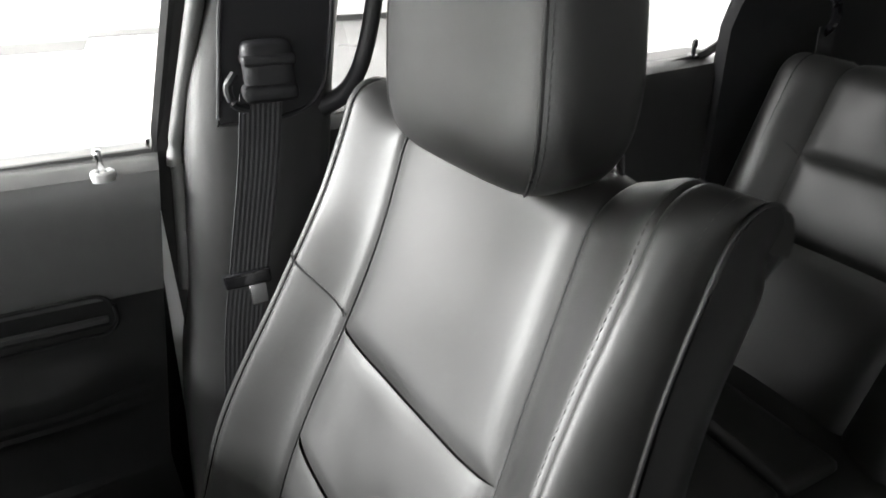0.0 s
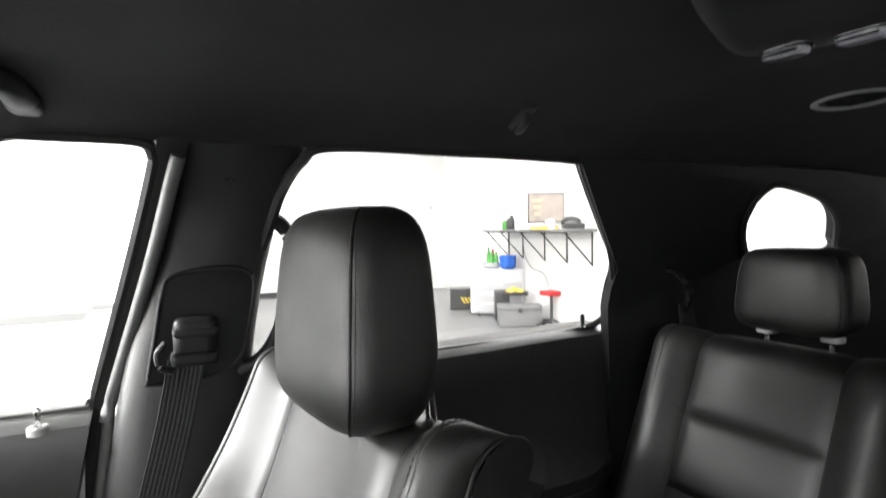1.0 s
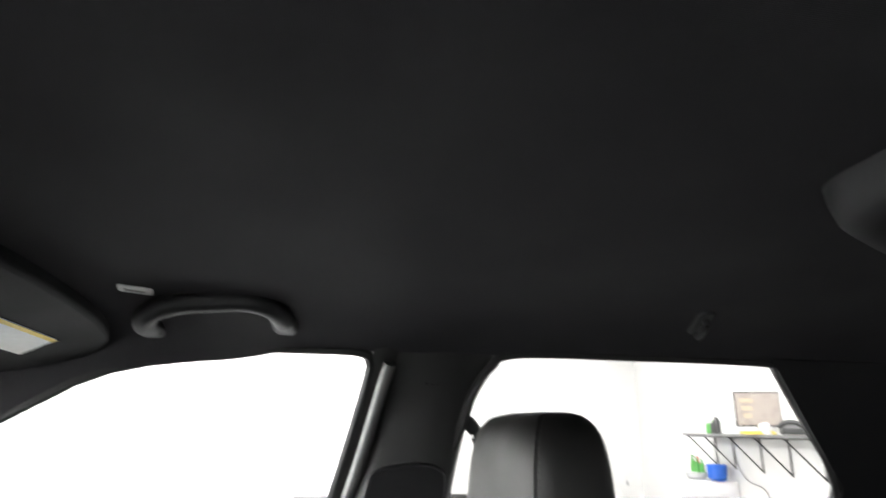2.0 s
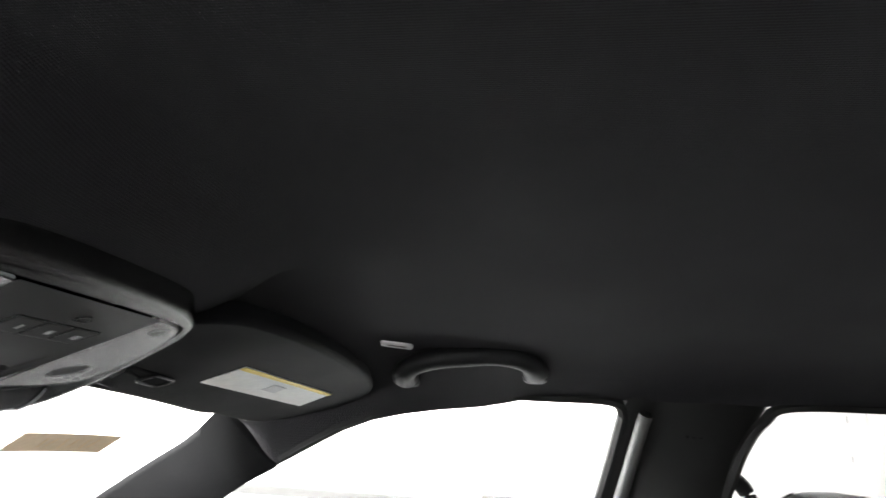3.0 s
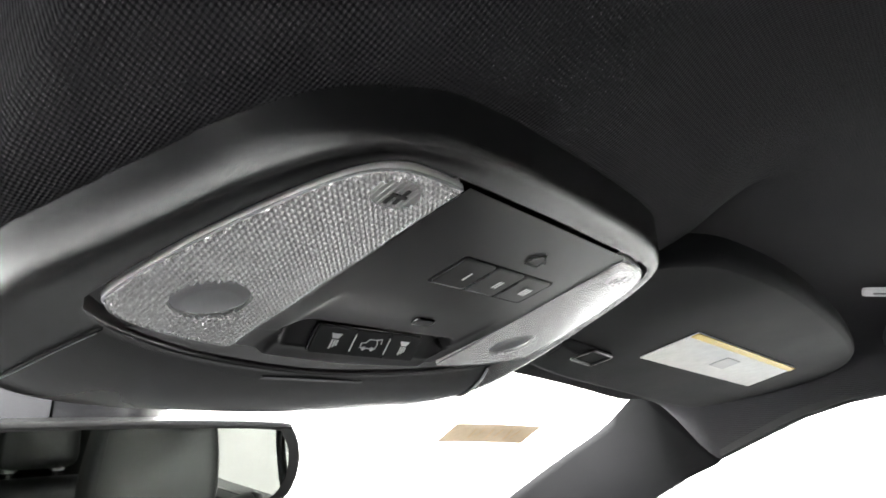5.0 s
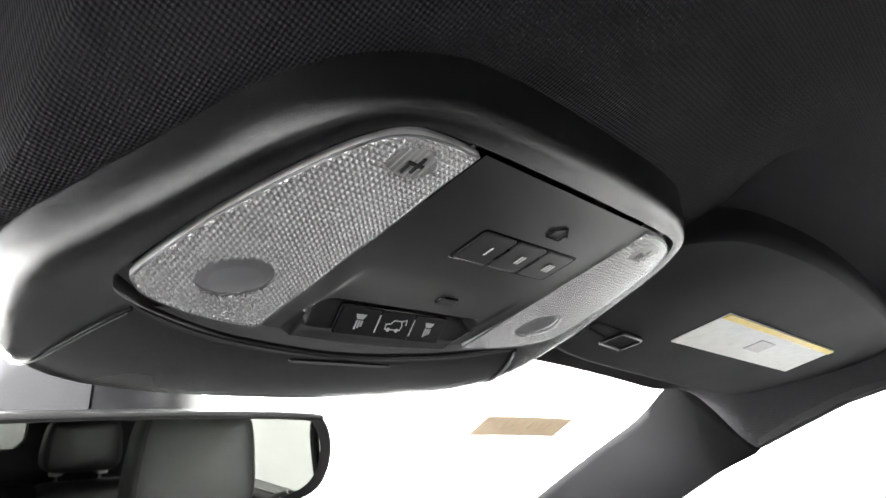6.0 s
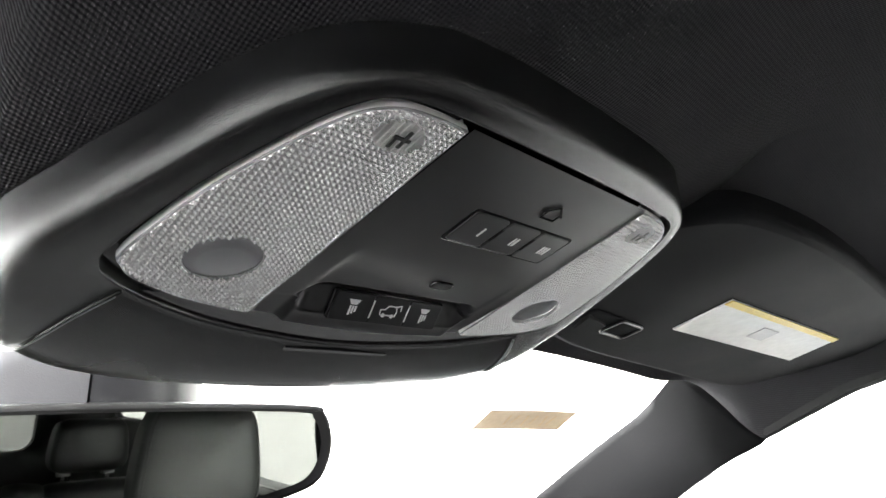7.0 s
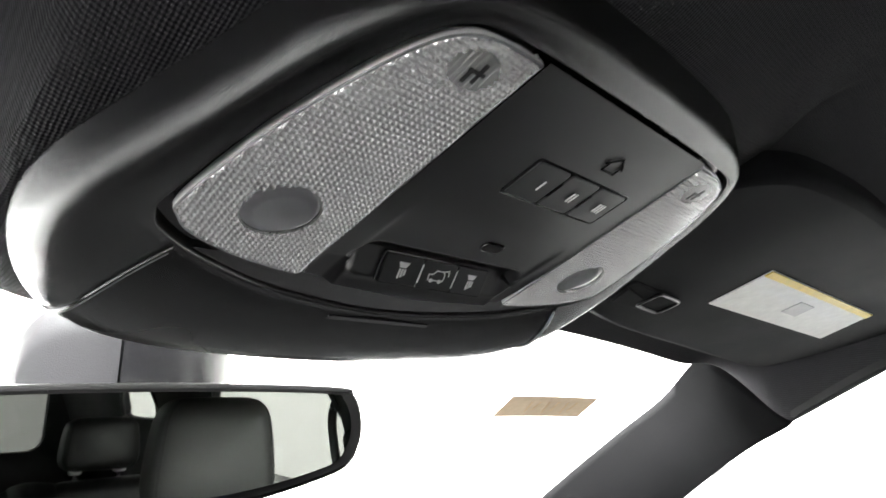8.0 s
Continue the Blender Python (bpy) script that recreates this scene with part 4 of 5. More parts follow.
def pocket(x, y):
    """The recess of the switch row: a steep rear wall, then a floor that climbs to the front lip."""
    r = 0.007
    ends = step(0.0505, 0.0455, abs(x - 0.001))
    corner = max(0.0, abs(x - 0.001) - 0.041)
    y -= 0.0 if corner <= 0 else (r - math.sqrt(max(0.0, r * r - min(corner, r) ** 2))) * (1 if y < 0.345 else -1)
    rise = 0.0062 * step(0.3325, 0.3385, y)
    fall = 0.0080 * min(1.0, max(0.0, (y - 0.3425) / 0.0105)) + 0.0010 * step(0.354, 0.364, y)
    roll = 0.0012 * step(0.305, 0.333, y)
    return (rise - fall + roll) * ends + 0.0012 * step(0.305, 0.345, y) * (1 - ends)


def middle(u, v):
    y = 0.247 + 0.125 * v
    x = (2 * u - 1) * plate_half(y)
    front = lerp_table([(0, 0.3640), (0.06, 0.3595)], abs(x))
    y = 0.247 + (front - 0.247) * v
    return on_face(x, y, -0.0012 + pocket(x, y))


plate_ob = part("middle_plate", grid(middle, 150, 150), SATIN, console)


def button(x, y, w, d, z, mat, parent, name="button"):
    return part(name, slab(rounded(w, d, 0.0016, 3, x, (y - 0.30) * CK), 0.002, 0.0006, CM @ Matrix.Translation((0, 0, z))), mat, parent)


def stroke(parent, x0, y0, x1, y1, z, w=0.0007, mat=None, name="symbol"):
    a, b = on_face(x0, y0, z), on_face(x1, y1, z)
    d = (b - a)
    m = CM.to_3x3()
    ang = math.atan2(d @ m.col[1], d @ m.col[0]) if d.length else 0
    part(name, box((d.length + w, w, 0.0003), tuple((a + b) / 2), 0, 1, m @ Euler((0, 0, ang)).to_matrix()), mat or MARK, parent)


# three garage-door buttons
part("button_rim", slab(flat(rounded(0.0625, 0.0195, 0.0022, 4, 0.0095, 0.2835)), 0.002, 0.0004, CM @ Matrix.Translation((0, 0, -0.0014))), GLOSSY, plate_ob)
for k in range(3):
    b = button(-0.0105 + 0.020 * k, 0.2835, 0.0190, 0.0185, -0.0019, SATIN, plate_ob)
    for j in range(k + 1):
        stroke(b, -0.0105 + 0.020 * k + 0.0018 * (j - k / 2) + 0.0015, 0.2815, -0.0105 + 0.020 * k + 0.0018 * (j - k / 2) + 0.0015, 0.2855, -0.0024, 0.0008)
for k in range(2):
    stroke(plate_ob, -0.0005 + 0.020 * k, 0.2805, -0.0005 + 0.020 * k, 0.2865, -0.00195, 0.0016, GLOSSY, "notch")
hx, hy = 0.012, 0.2650
for x0, y0, x1, y1 in ((-0.004, 0, 0.004, 0), (-0.004, 0, -0.004, 0.003), (0.004, 0, 0.004, 0.003), (-0.0055, 0.003, 0, 0.007), (0.0055, 0.003, 0, 0.007)):
    stroke(plate_ob, hx + x0, hy - y0 + 0.003, hx + x1, hy - y1 + 0.003, -0.0016, 0.0008, GLOSSY, "house_symbol")
part("microphone", slab(flat(rounded(0.0125, 0.0062, 0.0028, 4, 0.009, 0.3215)), 0.002, 0.0008, CM @ Matrix.Translation((0, 0, -0.0015))), GLOSSY, plate_ob)
# the switch row, on the sloping floor of the recess
SW = CM @ Matrix.Translation((0.0018, (0.3478 - 0.30) * CK, 0.0004)) @ pose(0, 0, 0, -36)


def on_switch(name, outline, z, mat, parent, bevel=0.0004, deep=0.0015):
    return part(name, slab(outline, deep, bevel, SW @ Matrix.Translation((0, 0, z))), mat, parent)


def sign(parent, polygon, x, z=-0.0014, size=1.0):
    on_switch("symbol", [(x + a * size, -b * size) for a, b in polygon], z, MARK, parent, 0.0, 0.0003)


def bar(a, b, w=0.0005):
    """The outline of a thin stroke."""
    a, b = Vector(a), Vector(b)
    d = (b - a).normalized() * w / 2
    q = Vector((-d.y, d.x))
    return [tuple(p) for p in (a - d - q, b + d - q, b + d + q, a - d + q)]


switch_rim = on_switch("switch_rim", rounded(0.0640, 0.0142, 0.0016, 4), -0.0002, GLOSSY, plate_ob)
LAMP_SIGN = [[(-0.0030, 0.0036), (0.0030, 0.0036), (0.0016, 0.0012), (-0.0016, 0.0012)], bar((-0.0012, 0.0002), (-0.0012, -0.0034), 0.0009), bar((0.0002, 0.0002), (0.0002, -0.0026), 0.0009), bar((0.0016, 0.0002), (0.0016, -0.0018), 0.0009)]
CAR_SIGN = [bar(a, b) for a, b in (((-0.0052, -0.0020), (0.0036, -0.0020)), ((-0.0052, -0.0020), (-0.0055, 0.0004)), ((-0.0055, 0.0004), (-0.0030, 0.0008)), ((-0.0030, 0.0008), (-0.0014, 0.0026)), ((-0.0014, 0.0026), (0.0030, 0.0026)), ((0.0030, 0.0026), (0.0040, 0.0002)), ((0.0040, 0.0002), (0.0036, -0.0020)), ((0.0030, 0.0026), (0.0058, 0.0034)), ((0.0058, 0.0034), (0.0062, 0.0010)))] + [rounded(0.0020, 0.0020, 0.00095, 3, x, -0.0022) for x in (-0.0032, 0.0018)]
for k in range(3):
    sx = -0.0208 + 0.0208 * k
    b = on_switch("switch", rounded(0.0202, 0.0130, 0.0008, 3, sx, 0.0), -0.0012, MATTE, plate_ob)
    for shape in CAR_SIGN if k == 1 else LAMP_SIGN:
        sign(b, shape, sx, -0.00135, 1.0)
for k in range(2):
    sign(switch_rim, bar((0, -0.0040), (0, 0.0040), 0.0006), -0.0104 + 0.0208 * k, -0.0014)

# ---------------------------------------------------------------- sun visor, mirror, tape
def visor_z(x, y):
    return 1.5185 - 0.085 * (x - 0.25) - 0.31 * (y - 0.3)


VM = Matrix.Translation((0.25, 0.3, visor_z(0.25, 0.3))) @ Matrix(((1, 0, 0.08, 0), (0, 1, 0.3, 0), (-0.085, -0.31, 1, 0), (0, 0, 0, 1)))
visor = thing("sun_visor", "black sun visor folded up with a white warning label", "sun visor", place=(0.3, 0.25, 1.54))
VISOR = material("black_visor_cloth", (0.0045, 0.0045, 0.0053), 0.8, spec=0.12, bump=0.3, bump_scale=1500)
part("panel", slab([(x - 0.25, y - 0.3) for x, y in curve([(0.10, 0.262), (0.122, 0.241), (0.155, 0.227), (0.24, 0.214), (0.36, 0.209), (0.45, 0.212), (0.515, 0.226), (0.553, 0.258), (0.556, 0.30), (0.530, 0.366), (0.49, 0.384), (0.35, 0.386), (0.20, 0.384), (0.13, 0.36), (0.10, 0.31), (0.10, 0.262)], 70)[:-1]], 0.016, 0.006, VM, 3), VISOR, visor)
part("warning_label", slab([(-0.006, -0.020), (0.205, -0.037), (0.225, 0.010), (0.003, 0.027)], 0.0012, 0, VM @ Matrix.Translation((0, 0, -0.001))), PAPER, visor, "white warning label with a yellow band")

part("label_band", slab([(-0.006, -0.020), (0.205, -0.037), (0.2075, -0.031), (-0.005, -0.014)], 0.0008, 0, VM @ Matrix.Translation((0, 0, -0.0016))), YELLOW, visor)
part("label_print", slab([(0.085, -0.012), (0.112, -0.014), (0.116, 0.002), (0.088, 0.004)], 0.0008, 0, VM @ Matrix.Translation((0, 0, -0.0016))), GREYTAG, visor)
clip = part("clip_plate", slab(rounded(0.066, 0.024, 0.004, 4, -0.060, 0.046), 0.006, 0.002, VM @ Matrix.Translation((0, 0, -0.0015))), VISOR, visor)
part("clip_rim", tube([VM @ Vector((x, y, -0.0022)) for x, y in rounded(0.030, 0.018, 0.003, 4, -0.043, 0.044)], 0.0011, 6, ring=True), SATIN, clip)
part("clip_hollow", slab(rounded(0.027, 0.015, 0.002, 3, -0.043, 0.044), 0.003, 0, VM @ Matrix.Translation((0, 0, -0.0019))), VISOR, clip)
part("clip_tongue", slab([(-0.092, 0.040), (-0.064, 0.044), (-0.062, 0.055), (-0.084, 0.057)], 0.004, 0.001, VM @ Matrix.Translation((0, 0, -0.0035))), VISOR, clip)

MN = Vector((0.0, -1.0, -0.008)).normalized()
MX = Vector((1.0, 0.0, 0)).normalized()
MY = MX.cross(-MN).normalized()
MM = Matrix((( MX.x, MY.x, -MN.x, -0.030), (MX.y, MY.y, -MN.y, 0.539), (MX.z, MY.z, -MN.z, 1.421), (0, 0, 0, 1)))
mirror = thing("rearview_mirror", "black-framed rear-view mirror on a wide stalk", "mirror", place=(-0.03, 0.58, 1.45))
shape = [(x * 1.02, y) for x, y in [(-0.132, 0.012), (-0.128, 0.026), (-0.110, 0.034), (0.0, 0.0365), (0.112, 0.034), (0.128, 0.028), (0.135, 0.012), (0.134, -0.006), (0.124, -0.022), (0.10, -0.030), (0.05, -0.038), (0, -0.040), (-0.05, -0.038), (-0.10, -0.030), (-0.124, -0.022), (-0.133, -0.006)]]
part("housing", slab([tuple(p) for p in curve(shape + shape[:1], 90)[:-1]], 0.034, 0.0035, MM, 3), CASE, mirror)
part("mirror_glass", slab([tuple(p) for p in curve([(x * 0.920 - 0.0015, y * 0.825 + 0.0010) for x, y in shape + shape[:1]], 90)[:-1]], 0.002, 0.0, MM @ Matrix.Translation((0, 0, -0.0012))), MIRROR, mirror)
def hood_section(y, grow, x0, x1):
    """A slice across the sensor cover: round shoulders, wider towards the windscreen."""
    w, h = 0.066 + grow, 0.040 + 0.4 * grow
    pts = []
    for k in range(33):
        a = math.pi * k / 32
        x = -w * math.copysign(abs(math.cos(a)) ** 0.55, math.cos(a))
        pts.append((min(max(x, x0), x1) - 0.036, y, 1.452 + (h + 0.022) * math.sin(a) ** 0.55))
    return [Vector((p[0], y, 1.436)) for p in (pts[0],)] + [Vector(p) for p in pts] + [Vector((pts[-1][0], y, 1.436))]


def hood_face(x, v):
    """The bowed front of the sensor cover, nearest to the mirror in its middle."""
    c = min(1, abs(x) / 0.0662) ** (1 / 0.55)
    top = 1.452 + 0.0615 * max(0.0, 1 - c * c) ** 0.275
    return Vector((x - 0.036, 0.573 + 0.034 * (abs(x) / 0.066) ** 2.2 + 0.012 * max(0, v - 0.7) ** 2 / 0.09, 1.436 + (top - 1.436) * v))


for name, x0, x1, mat in (("cover_end", -0.1, -0.0205, SOFT), ("sensor_housing", -0.0190, 0.1, COVER)):
    hood = part(name, loft([hood_section(y, g, x0, x1) for y, g in ((0.604, -0.006), (0.607, -0.001), (0.62, 0.002), (0.66, 0.004))]), mat, mirror)
    left, right = max(x0, -0.066), min(x1, 0.066)
    part("front_face", grid(lambda u, v: hood_face(left + (right - left) * u, v), 30, 16), mat, hood, sharp=70, thick=0.002)
part("light_mark", box((0.004, 0.0012, 0.0016), tuple(MM @ Vector((0.032, -0.0345, -0.0006))), 0, 1, MM.to_3x3()), BLUE, mirror, "tiny blue mark on the lower rim")
part("ball_joint", tube([(-0.03, 0.565, 1.446), (-0.03, 0.605, 1.448)], 0.007, 12), RUBBER, mirror)

tape = thing("tape_note", "strip of tan masking tape with scrawled marks on the windscreen", "tape", place=(0.49, 0.63, 1.435))
T0, TX, TY = Vector((0.410, 0.631)), Vector((0.145, -0.032)), Vector((0.0065, 0.0395))


def on_screen(u, v, lift=0.0012):
    p = T0 + TX * u + TY * v
    return Vector((p.x, p.y, screen_z(p.x, p.y) - lift))


part("strip", grid(on_screen, 12, 3), TAPE, tape, thick=0.0003)
for u, tall, lean in ((0.26, 0.50, 0.02), (0.36, 0.42, -0.02), (0.46, 0.55, 0.03), (0.57, 0.45, 0.0), (0.68, 0.55, 0.03), (0.79, 0.45, -0.02)):
    part("scrawl", grid(lambda a, b: on_screen(u + 0.022 * a + lean * b, 0.24 + tall * b, 0.0020), 1, 4), DARKINK, tape, thick=0.0002)

# ---------------------------------------------------------------- grab handle, belt
handle = thing("grab_handle", "black padded grab handle above the passenger door", "grab handle", place=(0.53, 0.09, 1.54))
GRIP = [(0.522, 0.181, 1.543), (0.496, 0.180, 1.541), (0.474, 0.174, 1.547), (0.462, 0.156, 1.556), (0.456, 0.125, 1.563), (0.455, 0.095, 1.566), (0.456, 0.062, 1.569), (0.462, 0.034, 1.567), (0.476, 0.016, 1.561), (0.500, 0.010, 1.555), (0.524, 0.009, 1.556)]
part("bar", tube(curve(GRIP, 44), lambda t: 0.0148 + 0.0030 * (2 * t - 1) ** 6, 14, 0.92), SOFT, handle)
for (x, y, z), up in ((GRIP[0], 0.004), (GRIP[-1], 0.004)):
    part("mount", box((0.052, 0.036, 0.036), (x + 0.018, y, z + up), 0.013, 4), SOFT, handle)

belt = thing("seat_belt", "black ribbed seat belt hanging on the pillar", "seat belt", place=(0.67, -0.14, 0.5))
line = curve([(0.668, -0.152, 1.236), (0.664, -0.135, 1.15), (0.658, -0.105, 1.03), (0.652, -0.075, 0.90), (0.650, -0.03, 0.60)], 30)
part("webbing", loft([[Vector((x + dx, y + dy, z)) for dx, dy in [((0.0004, 0.0004, -0.0002, -0.0002)[k % 4], -0.0245 + 0.049 * k / 34) for k in range(35)]] for x, y, z in line], False, False), WEB, belt, thick=0.0014, sharp=40)
part("upper_guide", box((0.030, 0.058, 0.066), (0.664, -0.163, 1.262), 0.0145, 5), MATTE, belt)
part("guide_band", box((0.034, 0.060, 0.012), (0.663, -0.163, 1.274), 0.005, 3), SOFT, belt)
part("guide_loop", box((0.034, 0.062, 0.020), (0.661, -0.161, 1.238), 0.0095, 4), MATTE, belt)
part("guide_clip", tube(curve([(0.655, -0.124, 1.262), (0.652, -0.114, 1.248), (0.652, -0.118, 1.230), (0.655, -0.132, 1.222)], 14), 0.005, 8), MATTE, belt)
part("tongue", box((0.010, 0.058, 0.020), (0.652, -0.098, 1.012), 0.004, 2), GLOSSY, belt)
part("tongue_blade", box((0.003, 0.022, 0.030), (0.650, -0.108, 0.988), 0.001, 1), CHROME, belt)

# ---------------------------------------------------------------- second row
rear_back = Back(Vector((0.45, -1.03, 1.03)), Vector((1, 0, 0)), Vector((0, -math.sin(radians(20)), math.cos(radians(20)))), Vector((0, math.cos(radians(20)), math.sin(radians(20)))), 0.135, 0.25,
                 lambda h: 0.03, lambda a: 0.19 + 0.0 * a, None)
rear = thing("second_row_seat", "black leather second-row seat with quilted back panels", "car seat", "second row seats", place=(0.45, -1.0, 0.42))
for h0, h1 in ((-0.45, -0.125), (-0.125, 0.02), (0.02, 0.26)):
    part("back_panel", rear_back.panel((straight((-0.135, -0.135), (h0, h1)), straight((0.135, 0.135), (h0, h1))), 24, 24, 0.006, 0.02, 0.006), LEATHER, rear)
for s in (-1, 1):
    part("side_bolster", rear_back.panel((straight((s * 0.135, s * 0.135), (-0.45, 0.26)), straight((s * 0.248, s * 0.248), (-0.45, 0.26))), 20, 50, 0.003, 0.012, 0.005), LEATHER, rear)
part("seat_cushion", box((0.5, 0.46, 0.16), (0.45, -0.76, 0.60), 0.05, 4), LEATHER, rear)
for y0, y1 in ((-0.845, -0.722), (-0.716, -0.56)):
    pad_ob = box((0.285, y1 - y0, 0.05), (0.415, (y0 + y1) / 2, 0.672), 0.018, 3)
    part("cushion_panel", pad_ob, LEATHER, rear)
headrest(rear, Vector((0.428, -1.15, 1.218)), Vector((1, 0, 0)), Vector((0, 1, 0)), 0.212, 0.150, 0.095, 0.0, 0.9)

# ---------------------------------------------------------------- roof fittings


def under_roof(x, y, drop=0.0):
    return Vector((x, y, headliner_z(x, y) - drop))


def roof_frame(x, y, ang=0.0):
    """A pose flat under the headliner, z away from it being up."""
    e = 0.01
    tx = (under_roof(x + e, y) - under_roof(x - e, y)).normalized()
    ty = (under_roof(x, y + e) - under_roof(x, y - e)).normalized()
    n = tx.cross(ty).normalized()
    ty = n.cross(tx)
    p = under_roof(x, y)
    return Matrix(((tx.x, ty.x, n.x, p.x), (tx.y, ty.y, n.y, p.y), (tx.z, ty.z, n.z, p.z), (0, 0, 0, 1))) @ pose(0, 0, 0, 0, 0, ang)


tag = thing("airbag_tag", "small light grey tag on the headliner by the grab handle", "tag", place=tuple(under_roof(0.445, 0.182)))
part("plate", slab(rounded(0.040, 0.017, 0.004, 4), 0.003, 0.0012, roof_frame(0.445, 0.182, 100) @ Matrix.Translation((0, 0, -0.0025))), TAGPAPER, tag)
part("print", slab(rounded(0.024, 0.003, 0.001, 2), 0.0008, 0, roof_frame(0.445, 0.182, 100) @ Matrix.Translation((0, 0, -0.0031))), STEEL, tag)

hook = thing("coat_hook", "small black folding coat hook on the headliner", "coat hook", place=tuple(under_roof(0.452, -0.575)))
hm = roof_frame(0.478, -0.59, 72)
part("base", slab(rounded(0.022, 0.095, 0.010, 5), 0.008, 0.004, hm @ Matrix.Translation((0, 0, -0.006))), SOFT, hook)
part("arm", tube([hm @ Vector(p) for p in curve([(0, 0.026, -0.006), (0, 0.018, -0.016), (0, -0.020, -0.017), (0, -0.030, -0.012)], 12)], 0.0055, 8), SOFT, hook)

vent = thing("roof_vent", "round silver-rimmed air vent in the headliner", "air vent", place=tuple(under_roof(0.270, -1.03)))
vm = roof_frame(0.270, -1.03)
circle = lambda r, z: [vm @ Vector((r * math.cos(a), r * math.sin(a), z)) for a in (2 * math.pi * k / 40 for k in range(40))]
part("rim", loft([circle(0.056, 0.004), circle(0.056, -0.002), circle(0.053, -0.004), circle(0.049, -0.003), circle(0.044, 0.002)], True, False), GREYBOX, vent, "matt dark silver ring")
part("bowl", loft([circle(0.045, 0.002), circle(0.030, 0.004), circle(0.004, 0.004)], True, True), GLOSSY, vent)
for k in range(5):
    part("slat", box((0.078 - abs(k - 2) * 0.012, 0.004, 0.006), tuple(vm @ Vector((0, -0.028 + 0.014 * k, 0.0))), 0.001, 1, vm.to_3x3()), PLASTIC, vent)

pod = thing("rear_roof_console", "black roof console with two clear oval lamps", "roof console", place=(0.0, -0.52, 1.60))


def pod_ring(t, z):
    shape = [(0.0, -0.418), (0.046, -0.422), (0.074, -0.447), (0.122, -0.535), (0.136, -0.570), (0.128, -0.596), (0.09, -0.618), (0.03, -0.634), (0.0, -0.636), (-0.03, -0.634), (-0.09, -0.618), (-0.128, -0.596), (-0.136, -0.570), (-0.122, -0.535), (-0.074, -0.447), (-0.046, -0.422)]
    return [Vector((x * t, -0.545 + (y + 0.53) * t, z)) for x, y in curve(shape + shape[:1], 72)[:-1]]


body = part("body", loft([pod_ring(1.06, 1.612), pod_ring(1.04, 1.588), pod_ring(1.0, 1.573), pod_ring(0.93, 1.565), pod_ring(0.80, 1.561), pod_ring(0.4, 1.560)]), SOFT, pod, sharp=60)
for x, y in ((0.088, -0.592), (0.034, -0.606), (-0.03, -0.606)):
    jewel = part("lamp_lens", slab(rounded(0.036, 0.019, 0.006, 5, x, y), 0.009, 0.003, Matrix.Translation((0, 0, 1.5530)), 3), JEWEL, pod, "clear rounded lamp lens")
    part("lamp_rim", slab(rounded(0.041, 0.024, 0.008, 5, x, y), 0.008, 0.002, Matrix.Translation((0, 0, 1.5585))), GLOSSY, jewel)
    # chrome strips added to draw the glints along the lens's edges
    part("lamp_glint", tube([(x - 0.015, y + 0.0098, 1.5556), (x + 0.015, y + 0.0098, 1.5556)], 0.0011, 6), CHROME, jewel, "added chrome strip for the glint on the lens's lower edge")
    part("lamp_glint", tube([(x + 0.0184, y - 0.006, 1.5556), (x + 0.0184, y + 0.006, 1.5556)], 0.0011, 6), CHROME, jewel)

# ---------------------------------------------------------------- door fittings
pin = thing("lock_pin", "chrome door lock pin in a round collar", "lock pin", place=(0.754, 0.037, 1.142))
def turned(x, y, rows, n=20):
    return loft([[Vector((x + r * math.cos(a), y + r * math.sin(a), z)) for a in (2 * math.pi * k / n for k in range(n))] for r, z in rows])


part("pin", turned(0.754, 0.037, [(0.0035, 1.130), (0.0035, 1.160), (0.005, 1.162), (0.005, 1.170), (0.003, 1.173)]), CHROME, pin)
part("collar", turned(0.754, 0.037, [(0.014, 1.134), (0.014, 1.144), (0.0115, 1.1465), (0.007, 1.1455), (0.006, 1.140)]), GREYBOX, pin, "grey plastic collar")
pin_b = thing("lock_pin", "small black door lock pin at the rear sill", "lock pin", place=(0.772, -0.945, 1.195))
part("pin", turned(0.772, -0.945, [(0.004, 1.190), (0.004, 1.212), (0.0055, 1.214), (0.005, 1.224), (0.002, 1.226)]), GLOSSY, pin_b)
part("collar", turned(0.772, -0.945, [(0.012, 1.193), (0.012, 1.199), (0.007, 1.201)]), GLOSSY, pin_b)

pull = thing("door_pull", "black recessed pull cup with a raised rim on the door trim", "door pull", place=(0.736, 0.25, 0.945))
cup = [(y, z) for y, z in rounded(0.36, 0.058, 0.024, 6, 0.245, 0.962)]
part("rim", tube([Vector((0.7335 + 0.004 * 0, y, z)) for y, z in cup], 0.0028, 8, ring=True), DOORSHADE, pull)
part("bar", tube([(0.730, 0.075, 0.955), (0.726, 0.12, 0.957), (0.726, 0.40, 0.959)], 0.007, 8), DOORSHADE, pull)

# ---------------------------------------------------------------- things in the garage
WO, WD, WN = Vector((5.5, -5.16, 0)), Vector((0.978, -0.209, 0)), Vector((0.209, 0.978, 0))
WALL_TURN = math.degrees(math.atan2(WD.y, WD.x))


def by_wall(along, out, z=0.0):
    return WO + WD * along + WN * out + Vector((0, 0, z))


def turned_box(size, place, turn, bevel=0.01):
    return box(size, tuple(place), bevel, 2, pose(0, 0, 0, 0, 0, turn).to_3x3())


